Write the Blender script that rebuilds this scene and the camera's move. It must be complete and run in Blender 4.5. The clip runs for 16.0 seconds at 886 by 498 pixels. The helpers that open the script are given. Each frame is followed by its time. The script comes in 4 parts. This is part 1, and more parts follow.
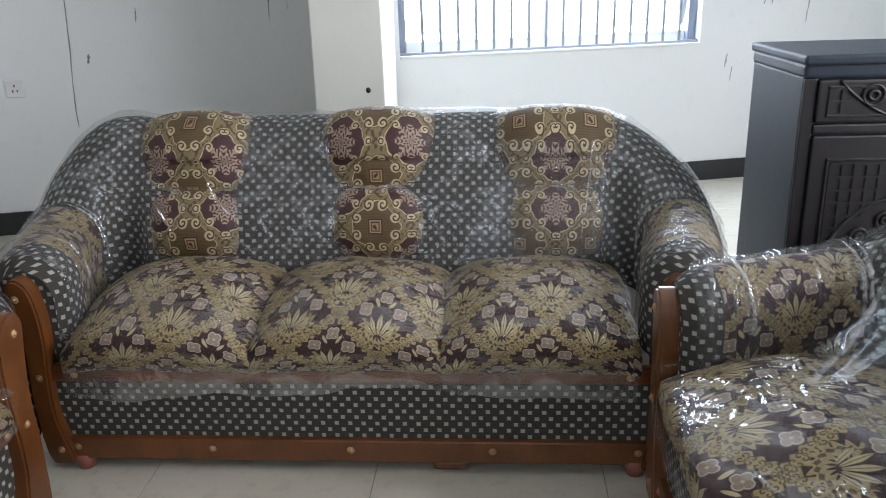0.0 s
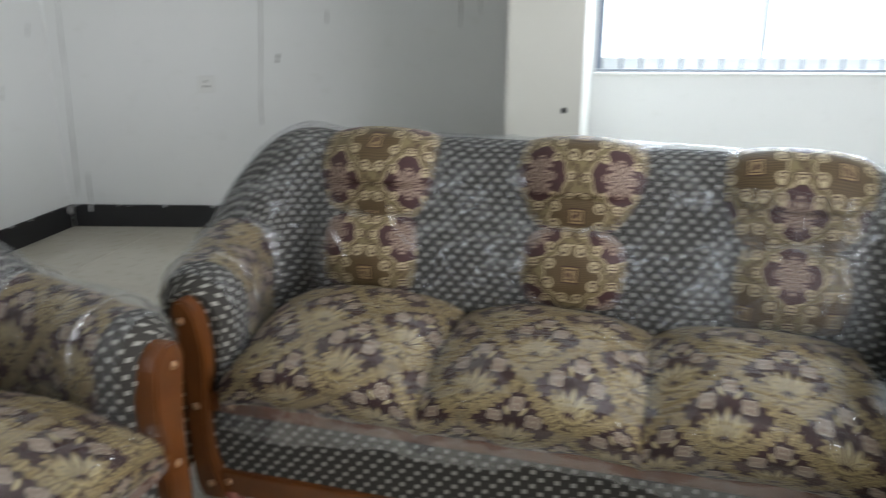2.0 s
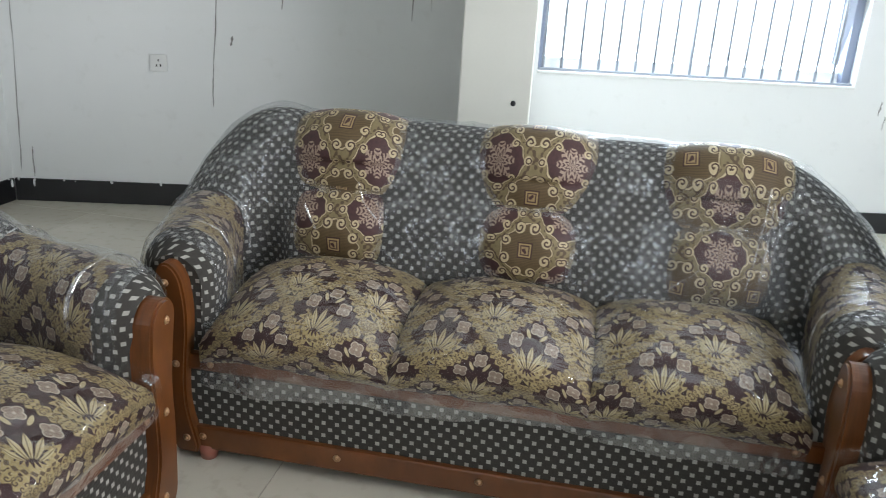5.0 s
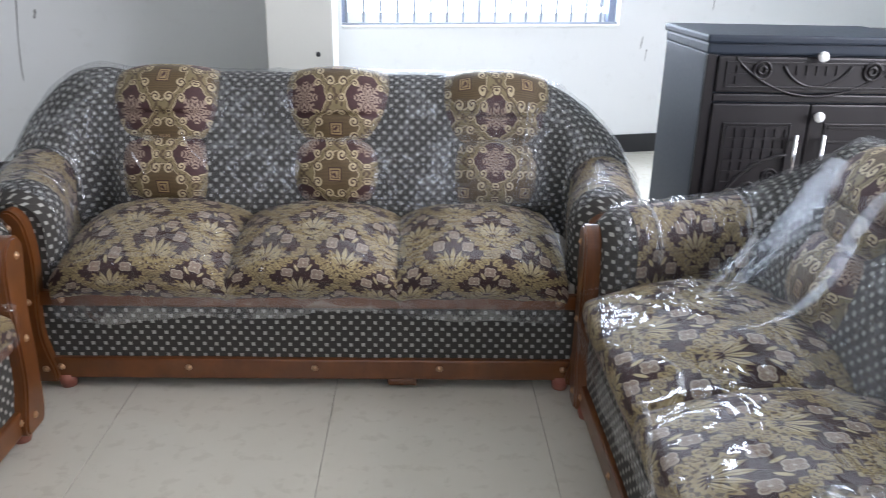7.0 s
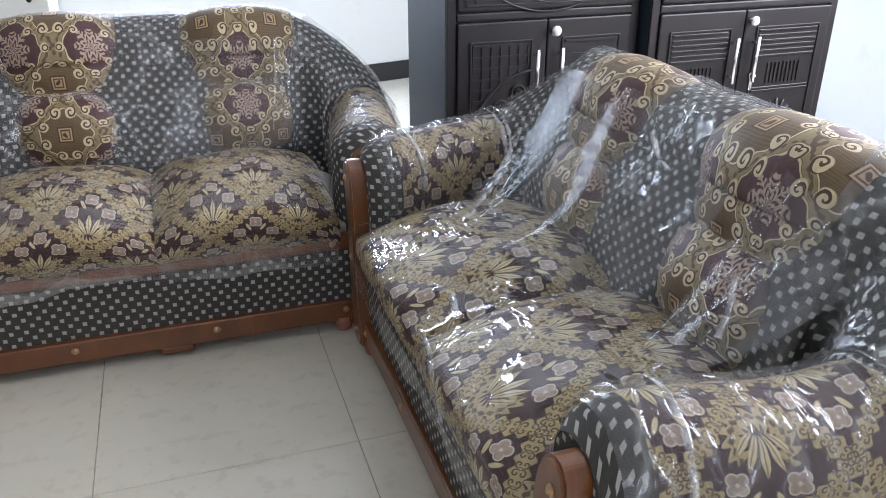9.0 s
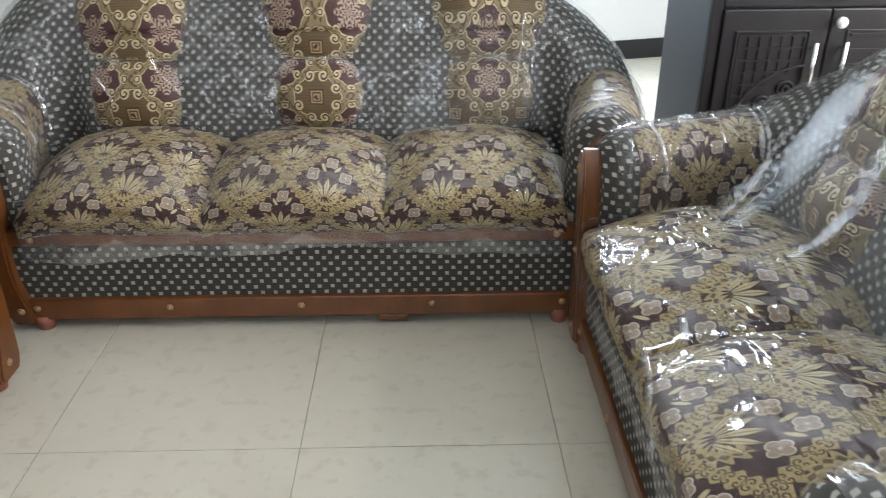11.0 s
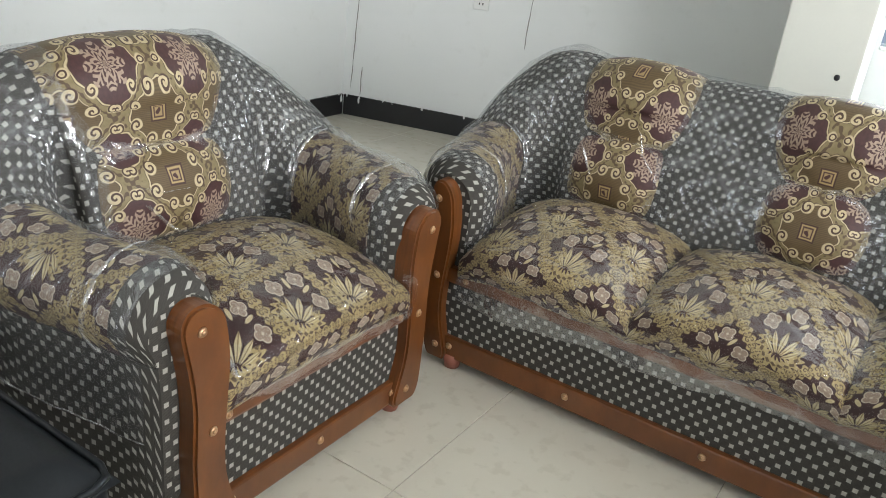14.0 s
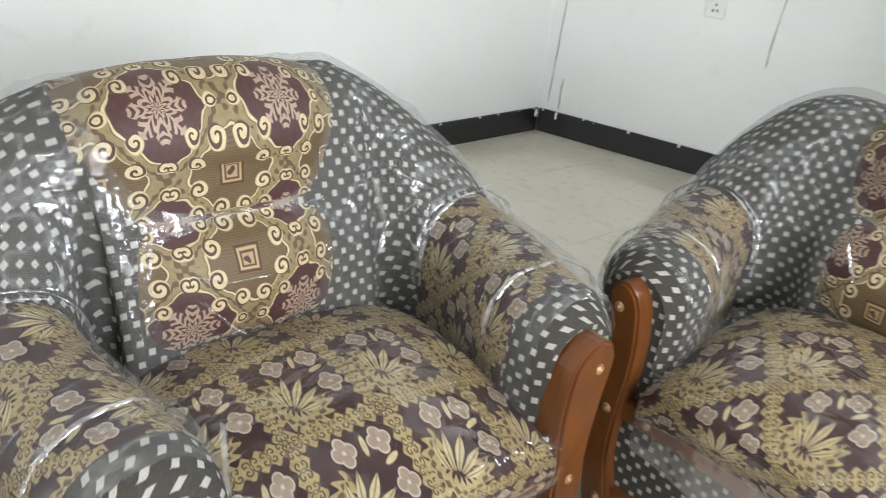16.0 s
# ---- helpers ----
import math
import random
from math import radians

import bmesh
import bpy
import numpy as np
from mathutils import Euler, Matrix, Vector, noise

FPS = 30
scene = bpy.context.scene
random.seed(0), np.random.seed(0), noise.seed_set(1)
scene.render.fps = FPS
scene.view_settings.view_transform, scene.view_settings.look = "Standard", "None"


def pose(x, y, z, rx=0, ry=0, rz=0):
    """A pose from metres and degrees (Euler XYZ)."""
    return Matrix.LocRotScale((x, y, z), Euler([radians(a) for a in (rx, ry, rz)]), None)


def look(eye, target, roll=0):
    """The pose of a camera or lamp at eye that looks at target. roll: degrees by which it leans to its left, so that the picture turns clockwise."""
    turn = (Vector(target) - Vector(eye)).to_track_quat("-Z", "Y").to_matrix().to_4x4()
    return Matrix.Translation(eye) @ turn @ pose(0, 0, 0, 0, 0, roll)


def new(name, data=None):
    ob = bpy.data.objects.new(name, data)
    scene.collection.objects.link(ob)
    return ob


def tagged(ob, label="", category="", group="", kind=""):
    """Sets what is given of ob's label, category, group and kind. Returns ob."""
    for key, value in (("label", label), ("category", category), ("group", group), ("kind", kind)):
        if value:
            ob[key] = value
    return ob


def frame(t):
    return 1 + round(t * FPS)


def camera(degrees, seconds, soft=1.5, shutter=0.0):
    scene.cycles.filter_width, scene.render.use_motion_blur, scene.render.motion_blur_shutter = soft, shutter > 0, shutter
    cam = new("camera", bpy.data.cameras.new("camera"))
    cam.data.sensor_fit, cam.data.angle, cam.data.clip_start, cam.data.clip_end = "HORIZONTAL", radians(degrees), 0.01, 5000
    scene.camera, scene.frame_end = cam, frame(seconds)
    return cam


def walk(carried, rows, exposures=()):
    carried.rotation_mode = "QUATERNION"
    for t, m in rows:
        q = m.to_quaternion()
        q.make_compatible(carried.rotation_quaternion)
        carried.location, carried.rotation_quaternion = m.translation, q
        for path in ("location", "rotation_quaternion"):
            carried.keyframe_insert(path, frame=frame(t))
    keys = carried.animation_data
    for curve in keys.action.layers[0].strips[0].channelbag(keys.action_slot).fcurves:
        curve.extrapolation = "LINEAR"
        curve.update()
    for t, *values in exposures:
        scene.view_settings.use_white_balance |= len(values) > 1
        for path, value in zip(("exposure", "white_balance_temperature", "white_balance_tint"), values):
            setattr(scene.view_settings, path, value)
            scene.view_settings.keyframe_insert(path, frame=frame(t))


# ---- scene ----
cam = camera(58.0, 16.0, soft=0.8, shutter=0.2)
PATH = [
    (0, (0.409, 0.298, 1.245), (0.262, 2.184, 0.598), -1.8),
    (0.5, (0.331, 0.34, 1.26), (0.131, 2.229, 0.637), -0.9),
    (1, (0.277, 0.39, 1.266), (0.111, 2.308, 0.725), -0.2),
    (1.5, (0.278, 0.507, 1.257), (0.158, 2.431, 0.725), 0.9),
    (1.9, (0.285, 0.604, 1.258), (-0.072, 2.477, 0.654), 0.1),
    (2, (0.254, 0.591, 1.261), (-0.268, 2.415, 0.628), 0.1),
    (2.3, (0.203, 0.6, 1.24), (-0.824, 2.174, 0.555), 1.7),
    (2.5, (0.194, 0.604, 1.24), (-0.966, 2.072, 0.535), 2.7),
    (3, (0.204, 0.605, 1.239), (-1.04, 2.002, 0.53), 3.5),
    (3.5, (0.196, 0.601, 1.229), (-1.049, 1.999, 0.524), 4.2),
    (4, (0.195, 0.578, 1.235), (-0.996, 2.02, 0.528), 4.4),
    (4.5, (0.173, 0.482, 1.261), (-0.515, 2.246, 0.617), 5.1),
    (4.7, (0.176, 0.442, 1.261), (-0.297, 2.28, 0.629), 5.2),
    (6.8, (0.313, -0.01, 1.252), (0.261, 1.87, 0.571), 0.8),
    (6.9, (0.317, -0.025, 1.247), (0.312, 1.854, 0.563), 0.9),
    (7, (0.315, -0.024, 1.245), (0.376, 1.849, 0.547), 1.3),
    (7.5, (0.321, -0.044, 1.246), (0.658, 1.788, 0.517), 0.9),
    (8, (0.346, -0.04, 1.243), (0.862, 1.741, 0.494), -0.2),
    (8.2, (0.354, -0.028, 1.237), (0.944, 1.724, 0.473), -0.4),
    (10.3, (0.381, 0.087, 1.231), (0.763, 1.815, 0.3), 0.4),
    (10.5, (0.385, 0.092, 1.231), (0.668, 1.844, 0.308), 0.1),
    (11, (0.37, 0.13, 1.246), (0.409, 1.911, 0.338), -0.2),
    (11.5, (0.29, 0.197, 1.248), (0.107, 1.973, 0.347), 2.1),
    (12, (0.235, 0.245, 1.245), (-0.208, 1.994, 0.382), 2.9),
    (12.5, (0.202, 0.281, 1.244), (-0.505, 1.934, 0.37), 5.6),
    (13, (0.225, 0.304, 1.244), (-0.652, 1.877, 0.373), 6.4),
    (13.5, (0.255, 0.321, 1.239), (-0.683, 1.883, 0.414), 6.0),
    (14, (0.272, 0.362, 1.232), (-0.69, 1.927, 0.442), 6.7),
    (14.5, (0.203, 0.465, 1.233), (-0.841, 2.0, 0.489), 7.1),
    (15, (0.103, 0.619, 1.241), (-0.985, 2.127, 0.505), 6.2),
    (15.5, (0.033, 0.727, 1.226), (-1.077, 2.201, 0.453), 8.2),
    (16, (-0.071, 0.925, 1.221), (-1.395, 2.15, 0.357), 6.1),
]
EXPOSURES = [(0, -0.68, 6050, 16), (0.5, -0.78, 6000, 17), (1.0, -1.13, 5950, 19), (1.5, -1.03, 6000, 18), (2.0, -0.68, 6200, 13), (2.6, -0.08, 6300, 11), (4.0, -0.06, 6250, 11), (4.6, -0.48, 6150, 11), (6.8, -0.38, 5950, 18), (8.2, -0.38, 5800, 20), (10.3, -0.23, 6200, 15), (12.0, -0.13, 6250, 11), (13.0, -0.18, 6300, 10), (14.5, -0.08, 6300, 11), (16.0, 0.2, 6300, 12)]
walk(cam, [(t, look(eye, target, roll)) for t, eye, target, roll in PATH], EXPOSURES)

# ---------------------------------------------------------------- world and light
world = bpy.data.worlds.new("sky_world")
scene.world = world
world.use_nodes = True
wn = world.node_tree
sky = wn.nodes.new("ShaderNodeTexSky")
sky.sky_type, sky.sun_disc = "NISHITA", False
sky.sun_elevation, sky.sun_rotation = radians(48), radians(20)
wn.links.new(sky.outputs[0], wn.nodes["Background"].inputs[0])
wn.nodes["Background"].inputs[1].default_value = 0.12


def area_lamp(name, eye, target, sx, sy, watts, colour=(1, 1, 1)):
    d = bpy.data.lights.new(name, "AREA")
    d.shape, d.size, d.size_y, d.energy, d.color = "RECTANGLE", sx, sy, watts, colour
    ob = new(name, d)
    ob.matrix_world = look(eye, target)
    return ob


# ---------------------------------------------------------------- node helpers
def material(name):
    m = bpy.data.materials.new(name)
    m.use_nodes = True
    nt = m.node_tree
    return m, nt, nt.nodes["Principled BSDF"]


class Val:
    """A number that flows through a node tree, with arithmetic."""

    def __init__(self, nt, s):
        self.nt, self.s = nt, s

    def op(self, kind, *others):
        n = self.nt.nodes.new("ShaderNodeMath")
        n.operation = kind
        for i, v in enumerate((self, *others)):
            if isinstance(v, Val):
                self.nt.links.new(v.s, n.inputs[i])
            else:
                n.inputs[i].default_value = v
        return Val(self.nt, n.outputs[0])

    def __add__(self, o):
        return self.op("ADD", o)

    def __sub__(self, o):
        return self.op("SUBTRACT", o)

    def __mul__(self, o):
        return self.op("MULTIPLY", o)

    def __truediv__(self, o):
        return self.op("DIVIDE", o)

    def abs(self):
        return self.op("ABSOLUTE")

    def sin(self):
        return self.op("SINE")

    def cos(self):
        return self.op("COSINE")

    def min(self, o):
        return self.op("MINIMUM", o)

    def max(self, o):
        return self.op("MAXIMUM", o)

    def flip(self):
        return (self * -1.0) + 1.0

    def below(self, edge, soft):
        """1 where this is below edge, 0 above it."""
        n = self.nt.nodes.new("ShaderNodeMapRange")
        n.inputs["From Min"].default_value, n.inputs["From Max"].default_value = edge - soft, edge + soft
        n.inputs["To Min"].default_value, n.inputs["To Max"].default_value = 1.0, 0.0
        self.nt.links.new(self.s, n.inputs["Value"])
        return Val(self.nt, n.outputs["Result"])

    def cell(self, size):
        """Distance from the middle of a repeating cell of that size."""
        return (self / size + 0.5).op("FRACT") * size - size / 2


def length(a, b):
    return (a * a + b * b).op("SQRT")


def uv_of(nt):
    t = nt.nodes.new("ShaderNodeTexCoord")
    s = nt.nodes.new("ShaderNodeSeparateXYZ")
    nt.links.new(t.outputs["UV"], s.inputs[0])
    return Val(nt, s.outputs[0]), Val(nt, s.outputs[1]), t.outputs["UV"]


def noise_of(nt, coord, scale, detail=3.0, rough=0.5):
    n = nt.nodes.new("ShaderNodeTexNoise")
    n.inputs["Scale"].default_value, n.inputs["Detail"].default_value, n.inputs["Roughness"].default_value = scale, detail, rough
    if coord is not None:
        nt.links.new(coord, n.inputs["Vector"])
    return Val(nt, n.outputs[0])


def object_coord(nt):
    return nt.nodes.new("ShaderNodeTexCoord").outputs["Object"]


def mix(nt, fac, a, b):
    n = nt.nodes.new("ShaderNodeMix")
    n.data_type = "RGBA"
    if isinstance(fac, Val):
        nt.links.new(fac.s, n.inputs["Factor"])
    else:
        n.inputs["Factor"].default_value = fac
    for key, v in (("A", a), ("B", b)):
        sock = [i for i in n.inputs if i.name == key and i.type == "RGBA"][0]
        if isinstance(v, tuple):
            sock.default_value = (*v, 1)
        else:
            nt.links.new(v, sock)
    return [o for o in n.outputs if o.type == "RGBA"][0]


def bump(nt, bsdf, height, strength, distance):
    n = nt.nodes.new("ShaderNodeBump")
    n.inputs["Strength"].default_value, n.inputs["Distance"].default_value = strength, distance
    nt.links.new(height.s, n.inputs["Height"])
    nt.links.new(n.outputs[0], bsdf.inputs["Normal"])


# ---------------------------------------------------------------- materials
def dotted_fabric(name="dotted_fabric"):
    m, nt, b = material(name)
    u, v, uv = uv_of(nt)
    wob = noise_of(nt, uv, 30.0)
    uu, vv = u + (wob - 0.5) * 0.004, v + (wob - 0.5) * 0.004
    P = 0.036
    a = uu.cell(P).abs().max(vv.cell(P).abs())
    c = (uu + P / 2).cell(P).abs().max((vv + P / 2).cell(P).abs())
    dot = a.min(c).below(0.0053, 0.0008)
    weave = (u * 1900.0).sin() * (v * 1900.0).sin()
    slub = noise_of(nt, uv, 160.0, 2.0)
    big = noise_of(nt, uv, 5.0)
    base = mix(nt, slub * 0.8 + weave * 0.15, (0.019, 0.016, 0.012), (0.062, 0.055, 0.044))
    base = mix(nt, big * 0.35, base, (0.055, 0.053, 0.049))
    col = mix(nt, dot * (slub * 0.4 + 0.72), base, (0.38, 0.37, 0.325))
    nt.links.new(col, b.inputs["Base Color"])
    b.inputs["Roughness"].default_value = 0.85
    puck = noise_of(nt, uv, 11.0, 3.0)
    bump(nt, b, slub * 0.3 + weave * 0.1 + dot * 0.2 + puck * 2.2, 0.5, 0.006)
    return m


def damask_fabric():
    m, nt, b = material("damask_fabric")
    u, v, uv = uv_of(nt)
    warp = noise_of(nt, uv, 6.0, 1.0)
    u, v = u + (warp - 0.5) * 0.016, v + (warp - 0.5) * 0.012
    L = 0.158
    x = ((u + v) * 0.7071).cell(L) / L
    y = ((v - u) * 0.7071).cell(L) / L
    fine = noise_of(nt, uv, 120.0, 2.0)
    up, across = (x + y) * 0.7071, (x - y) * 0.7071
    # curling gold band that frames each diamond
    xs, ys = (x + 0.5).cell(1.0), (y + 0.5).cell(1.0)
    strand = (xs.abs() + (y * 50.27).sin() * 0.022).min(ys.abs() + (x * 50.27).sin() * 0.022)
    band = strand.below(0.080, 0.006)
    swirl = None
    for a, c in ((xs, y), (ys, x)):
        for shift, way in ((0.0, 1.0), (0.083, -1.0)):
            da, dc = a.abs() - 0.028, (c + shift).cell(0.1667)
            rr = length(da, dc)
            spin = (dc.op("ARCTAN2", da) * way + rr * 170.0).sin()
            line = rr.below(0.040, 0.004) * spin.below(-0.25, 0.25)
            swirl = line if swirl is None else swirl.max(line)
    # palmette: pointed leaves that spread from a serrated scroll
    py = up + 0.33
    r = length(across, py)
    ang = across.op("ARCTAN2", py)
    bend = ang + ang.abs() * (r - 0.2) * ang * 0.9
    off = bend.cell(0.46).abs()
    reach = (ang * 1.1).cos() * 0.16 + 0.25
    blade = (r - 0.05) * (reach - r) * 1.35
    fan = ang.abs().below(1.15, 0.02)
    leafy = (off * r - blade.min(r * 0.165)).below(0.0, 0.006) * fan * r.below(0.07, 0.01).flip()
    vein = (off * r).below(0.007, 0.004) * leafy
    cy = up + 0.20
    cr = length(across, cy)
    cang = across.op("ARCTAN2", cy)
    saw = (cang * 17.0 + cr * 30.0).sin() * 0.036
    scroll = ((cr - 0.225).abs() + saw).below(0.082, 0.006) * cang.abs().below(0.95, 0.05).flip()
    scroll_cut = ((cr - 0.245).abs() + saw * 0.4).below(0.016, 0.006) * scroll
    # quatrefoils
    def foil(cx, cy_, size):
        qx, qy = (x - cx).abs(), (y - cy_).abs()
        return length(qx - size, qy).min(length(qx, qy - size)), (qx + qy)
    foils, outline = None, None
    for cx, cy_, size in ((0.28, -0.10, 0.060), (-0.10, 0.28, 0.060), (0.26, 0.26, 0.058)):
        d, mid = foil(cx, cy_, size)
        f = d.below(size * 0.98, 0.005)
        o = (d.below(size * 0.78, 0.006).flip() * f).max(mid.below(size * 0.35, 0.006))
        foils = f if foils is None else foils.max(f)
        outline = o if outline is None else outline.max(o)
    # small slanting leaves between them
    leaf = None
    for s in (-1.0, 1.0):
        f = length((across + 0.115 * s) * 1.0 + (up - 0.26) * 0.5 * s, (up - 0.26) * 0.42).below(0.030, 0.005)
        leaf = f if leaf is None else leaf.max(f)
    gold = mix(nt, fine, (0.192, 0.138, 0.056), (0.43, 0.335, 0.158))
    pale = mix(nt, fine, (0.32, 0.252, 0.128), (0.58, 0.485, 0.278))
    pink = mix(nt, fine, (0.175, 0.120, 0.088), (0.32, 0.245, 0.180))
    stripe = (v * 130.0).sin().below(0.1, 0.4)
    maroon = mix(nt, fine * 0.7 + stripe * 0.2, (0.018, 0.006, 0.005), (0.054, 0.016, 0.014))
    dark = (0.050, 0.024, 0.012)
    col = mix(nt, strand.below(0.094, 0.006) * 0.8, maroon, dark)
    col = mix(nt, band, col, gold)
    col = mix(nt, band * swirl * 0.9, col, dark)
    col = mix(nt, scroll, col, gold)
    col = mix(nt, scroll_cut * 0.85, col, dark)
    col = mix(nt, leaf, col, pale)
    col = mix(nt, leafy, col, pale)
    col = mix(nt, vein * 0.75, col, (0.12, 0.075, 0.025))
    col = mix(nt, foils, col, pink)
    col = mix(nt, outline * 0.8, col, (0.52, 0.45, 0.345))
    nt.links.new(col, b.inputs["Base Color"])
    b.inputs["Roughness"].default_value = 0.62
    b.inputs["Sheen Weight"].default_value = 0.03
    puck = noise_of(nt, uv, 14.0, 3.0)
    bump(nt, b, leafy * 0.5 + band * 0.4 + foils * 0.5 + fine * 0.3 + puck * 2.4, 0.45, 0.004)
    return m


def scroll_fabric():
    m, nt, b = material("scroll_fabric")
    u, v, uv = uv_of(nt)
    warp = noise_of(nt, uv, 8.0, 2.0)
    u, v = u + (warp - 0.5) * 0.012, v + (warp - 0.5) * 0.012
    A, B = 0.205, 0.20
    g = (u * (2 * math.pi / A)).cos() + (v * (2 * math.pi / B)).cos()
    fine = noise_of(nt, uv, 130.0, 2.0)
    curl = ((u * 150.0).sin() * (v * 150.0).sin())
    tight = ((u * 320.0 + 0.7).sin() * (v * 320.0).sin())
    rib = (v * 1500.0).sin() * 0.5 + 0.5
    brown = mix(nt, rib * 0.5 + fine * 0.4, (0.058, 0.036, 0.012), (0.135, 0.088, 0.034))
    maroon = mix(nt, fine, (0.030, 0.010, 0.010), (0.076, 0.028, 0.026))
    cream = mix(nt, fine, (0.34, 0.265, 0.145), (0.57, 0.475, 0.30))
    gold = mix(nt, fine, (0.130, 0.098, 0.042), (0.250, 0.195, 0.092))
    dark = (0.052, 0.024, 0.012)
    col = mix(nt, g.below(0.0, 0.03), brown, maroon)
    # wide band between the fields: gold ground, cream edges, dark outlines
    wave = (g + curl * 0.10).abs()
    col = mix(nt, wave.below(0.50, 0.02), col, dark)
    col = mix(nt, wave.below(0.455, 0.02), col, cream)
    col = mix(nt, wave.below(0.35, 0.02), col, dark)
    col = mix(nt, wave.below(0.315, 0.02), col, gold)
    col = mix(nt, (wave + tight * 0.10).below(0.055, 0.02) * 0.8, col, dark)
    fu, fv = u.cell(A).abs(), v.cell(B).abs()
    for k, (f, off, size) in enumerate(((0.14, 0.010, 0.012), (0.34, -0.010, 0.015), (0.52, 0.011, 0.013), (0.70, -0.010, 0.015), (0.90, 0.010, 0.012))):
        du, dv = fu - (A / 2 * (1 - f) + off), fv - (B / 2 * f + off)
        rr = length(du, dv)
        spin = (du.op("ARCTAN2", dv) * (1.0 if k % 2 else -1.0) + rr * (8.0 / size)).sin()
        disc = rr.below(size, 0.001)
        col = mix(nt, disc, col, dark)
        col = mix(nt, disc * spin.below(0.32, 0.12), col, cream)
    # concentric squares in the brown fields
    d = u.cell(A).abs().max(v.cell(B).abs())
    for edge, tone in ((0.0215, (0.045, 0.016, 0.010)), (0.0175, (0.34, 0.24, 0.11)), (0.0135, (0.050, 0.017, 0.012)), (0.0100, (0.30, 0.21, 0.10))):
        col = mix(nt, d.below(edge, 0.001), col, tone)
    q = length(u.cell(A), v.cell(B))
    col = mix(nt, (q + tight * 0.003).below(0.006, 0.001), col, (0.05, 0.015, 0.012))
    # lace medallions in the maroon fields
    mx, my = (u + A / 2).cell(A), (v + B / 2).cell(B)
    r = length(mx, my)
    ang = mx.op("ARCTAN2", my)
    star = (r - (ang * 4.0).cos().abs() * 0.014).below(0.032, 0.0015)
    lace = (r * 520.0 + (ang * 8.0).cos() * 2.4).sin().below(0.0, 0.12).max((ang * 12.0).cos().below(-0.8, 0.06))
    col = mix(nt, star * lace, col, mix(nt, fine, (0.22, 0.145, 0.105), (0.39, 0.30, 0.225)))
    nt.links.new(col, b.inputs["Base Color"])
    b.inputs["Roughness"].default_value = 0.6
    b.inputs["Sheen Weight"].default_value = 0.05
    puck = noise_of(nt, uv, 12.0, 3.0)
    bump(nt, b, wave.below(0.42, 0.05) * 0.5 + fine * 0.4 + puck * 2.5, 0.4, 0.004)
    return m


def clear_plastic(name, wrinkle, shine, milk, size=8.5):
    """Thin clear film; wrinkle is the height of its creases, shine how much it mirrors."""
    m, nt, b = material(name)
    nt.nodes.remove(b)
    out = nt.nodes["Material Output"]
    oc = object_coord(nt)
    stretch = nt.nodes.new("ShaderNodeMapping")
    stretch.inputs["Scale"].default_value = (1.0, 2.2, 0.7)
    nt.links.new(oc, stretch.inputs["Vector"])
    n1 = noise_of(nt, stretch.outputs[0], size, 3.0, 0.5)
    ridge = (((n1 - 0.5).abs() * -11.0) + 1.0).max(0.0)
    n2 = noise_of(nt, oc, 45.0, 3.0)
    bp = nt.nodes.new("ShaderNodeBump")
    bp.inputs["Strength"].default_value, bp.inputs["Distance"].default_value = 0.6, wrinkle
    n3 = noise_of(nt, stretch.outputs[0], 2.0 * size, 1.0)
    nt.links.new((ridge * 0.6 + n2 * 0.05 + (n3 - 0.5).abs() * 2.2).s, bp.inputs["Height"])
    gl = nt.nodes.new("ShaderNodeBsdfGlossy")
    gl.inputs["Roughness"].default_value = 0.07
    gl.inputs["Color"].default_value = (0.95, 0.97, 1.0, 1)
    nt.links.new(bp.outputs[0], gl.inputs["Normal"])
    tr = nt.nodes.new("ShaderNodeBsdfTransparent")
    tr.inputs["Color"].default_value = (0.96, 0.965, 0.97, 1)
    fr = nt.nodes.new("ShaderNodeFresnel")
    fr.inputs["IOR"].default_value = 1.5
    mx = nt.nodes.new("ShaderNodeMixShader")
    # creases mirror extra, which puts bright flecks into the film
    fac = (Val(nt, fr.outputs[0]) * shine * 1.6 + 0.001 + ridge * ridge * ridge * ridge * shine * 0.8).min(0.3)
    nt.links.new(fac.s, mx.inputs[0])
    nt.links.new(tr.outputs[0], mx.inputs[1])
    nt.links.new(gl.outputs[0], mx.inputs[2])
    df = nt.nodes.new("ShaderNodeBsdfDiffuse")
    df.inputs["Color"].default_value = (0.85, 0.87, 0.9, 1)
    m2 = nt.nodes.new("ShaderNodeMixShader")
    # creases also whiten, standing in for highlight lines
    haze = (ridge * ridge * 0.012) + milk
    nt.links.new(haze.s, m2.inputs[0])
    nt.links.new(mx.outputs[0], m2.inputs[1])
    nt.links.new(df.outputs[0], m2.inputs[2])
    nt.links.new(m2.outputs[0], out.inputs[0])
    return m


def plain(name, a, b_, rough, scale=6.0, metal=0.0, bumps=0.1, depth=0.002, fine=80.0, coat=0.0):
    m, nt, b = material(name)
    oc = object_coord(nt)
    n1, n2 = noise_of(nt, oc, scale, 4.0), noise_of(nt, oc, fine, 3.0)
    nt.links.new(mix(nt, n1 * 0.7 + n2 * 0.3, a, b_), b.inputs["Base Color"])
    b.inputs["Metallic"].default_value = metal
    b.inputs["Coat Weight"].default_value = coat
    nt.links.new(((n2 - 0.5) * 0.12 + rough).s, b.inputs["Roughness"])
    bump(nt, b, n1 + n2 * 0.4, bumps, depth)
    return m


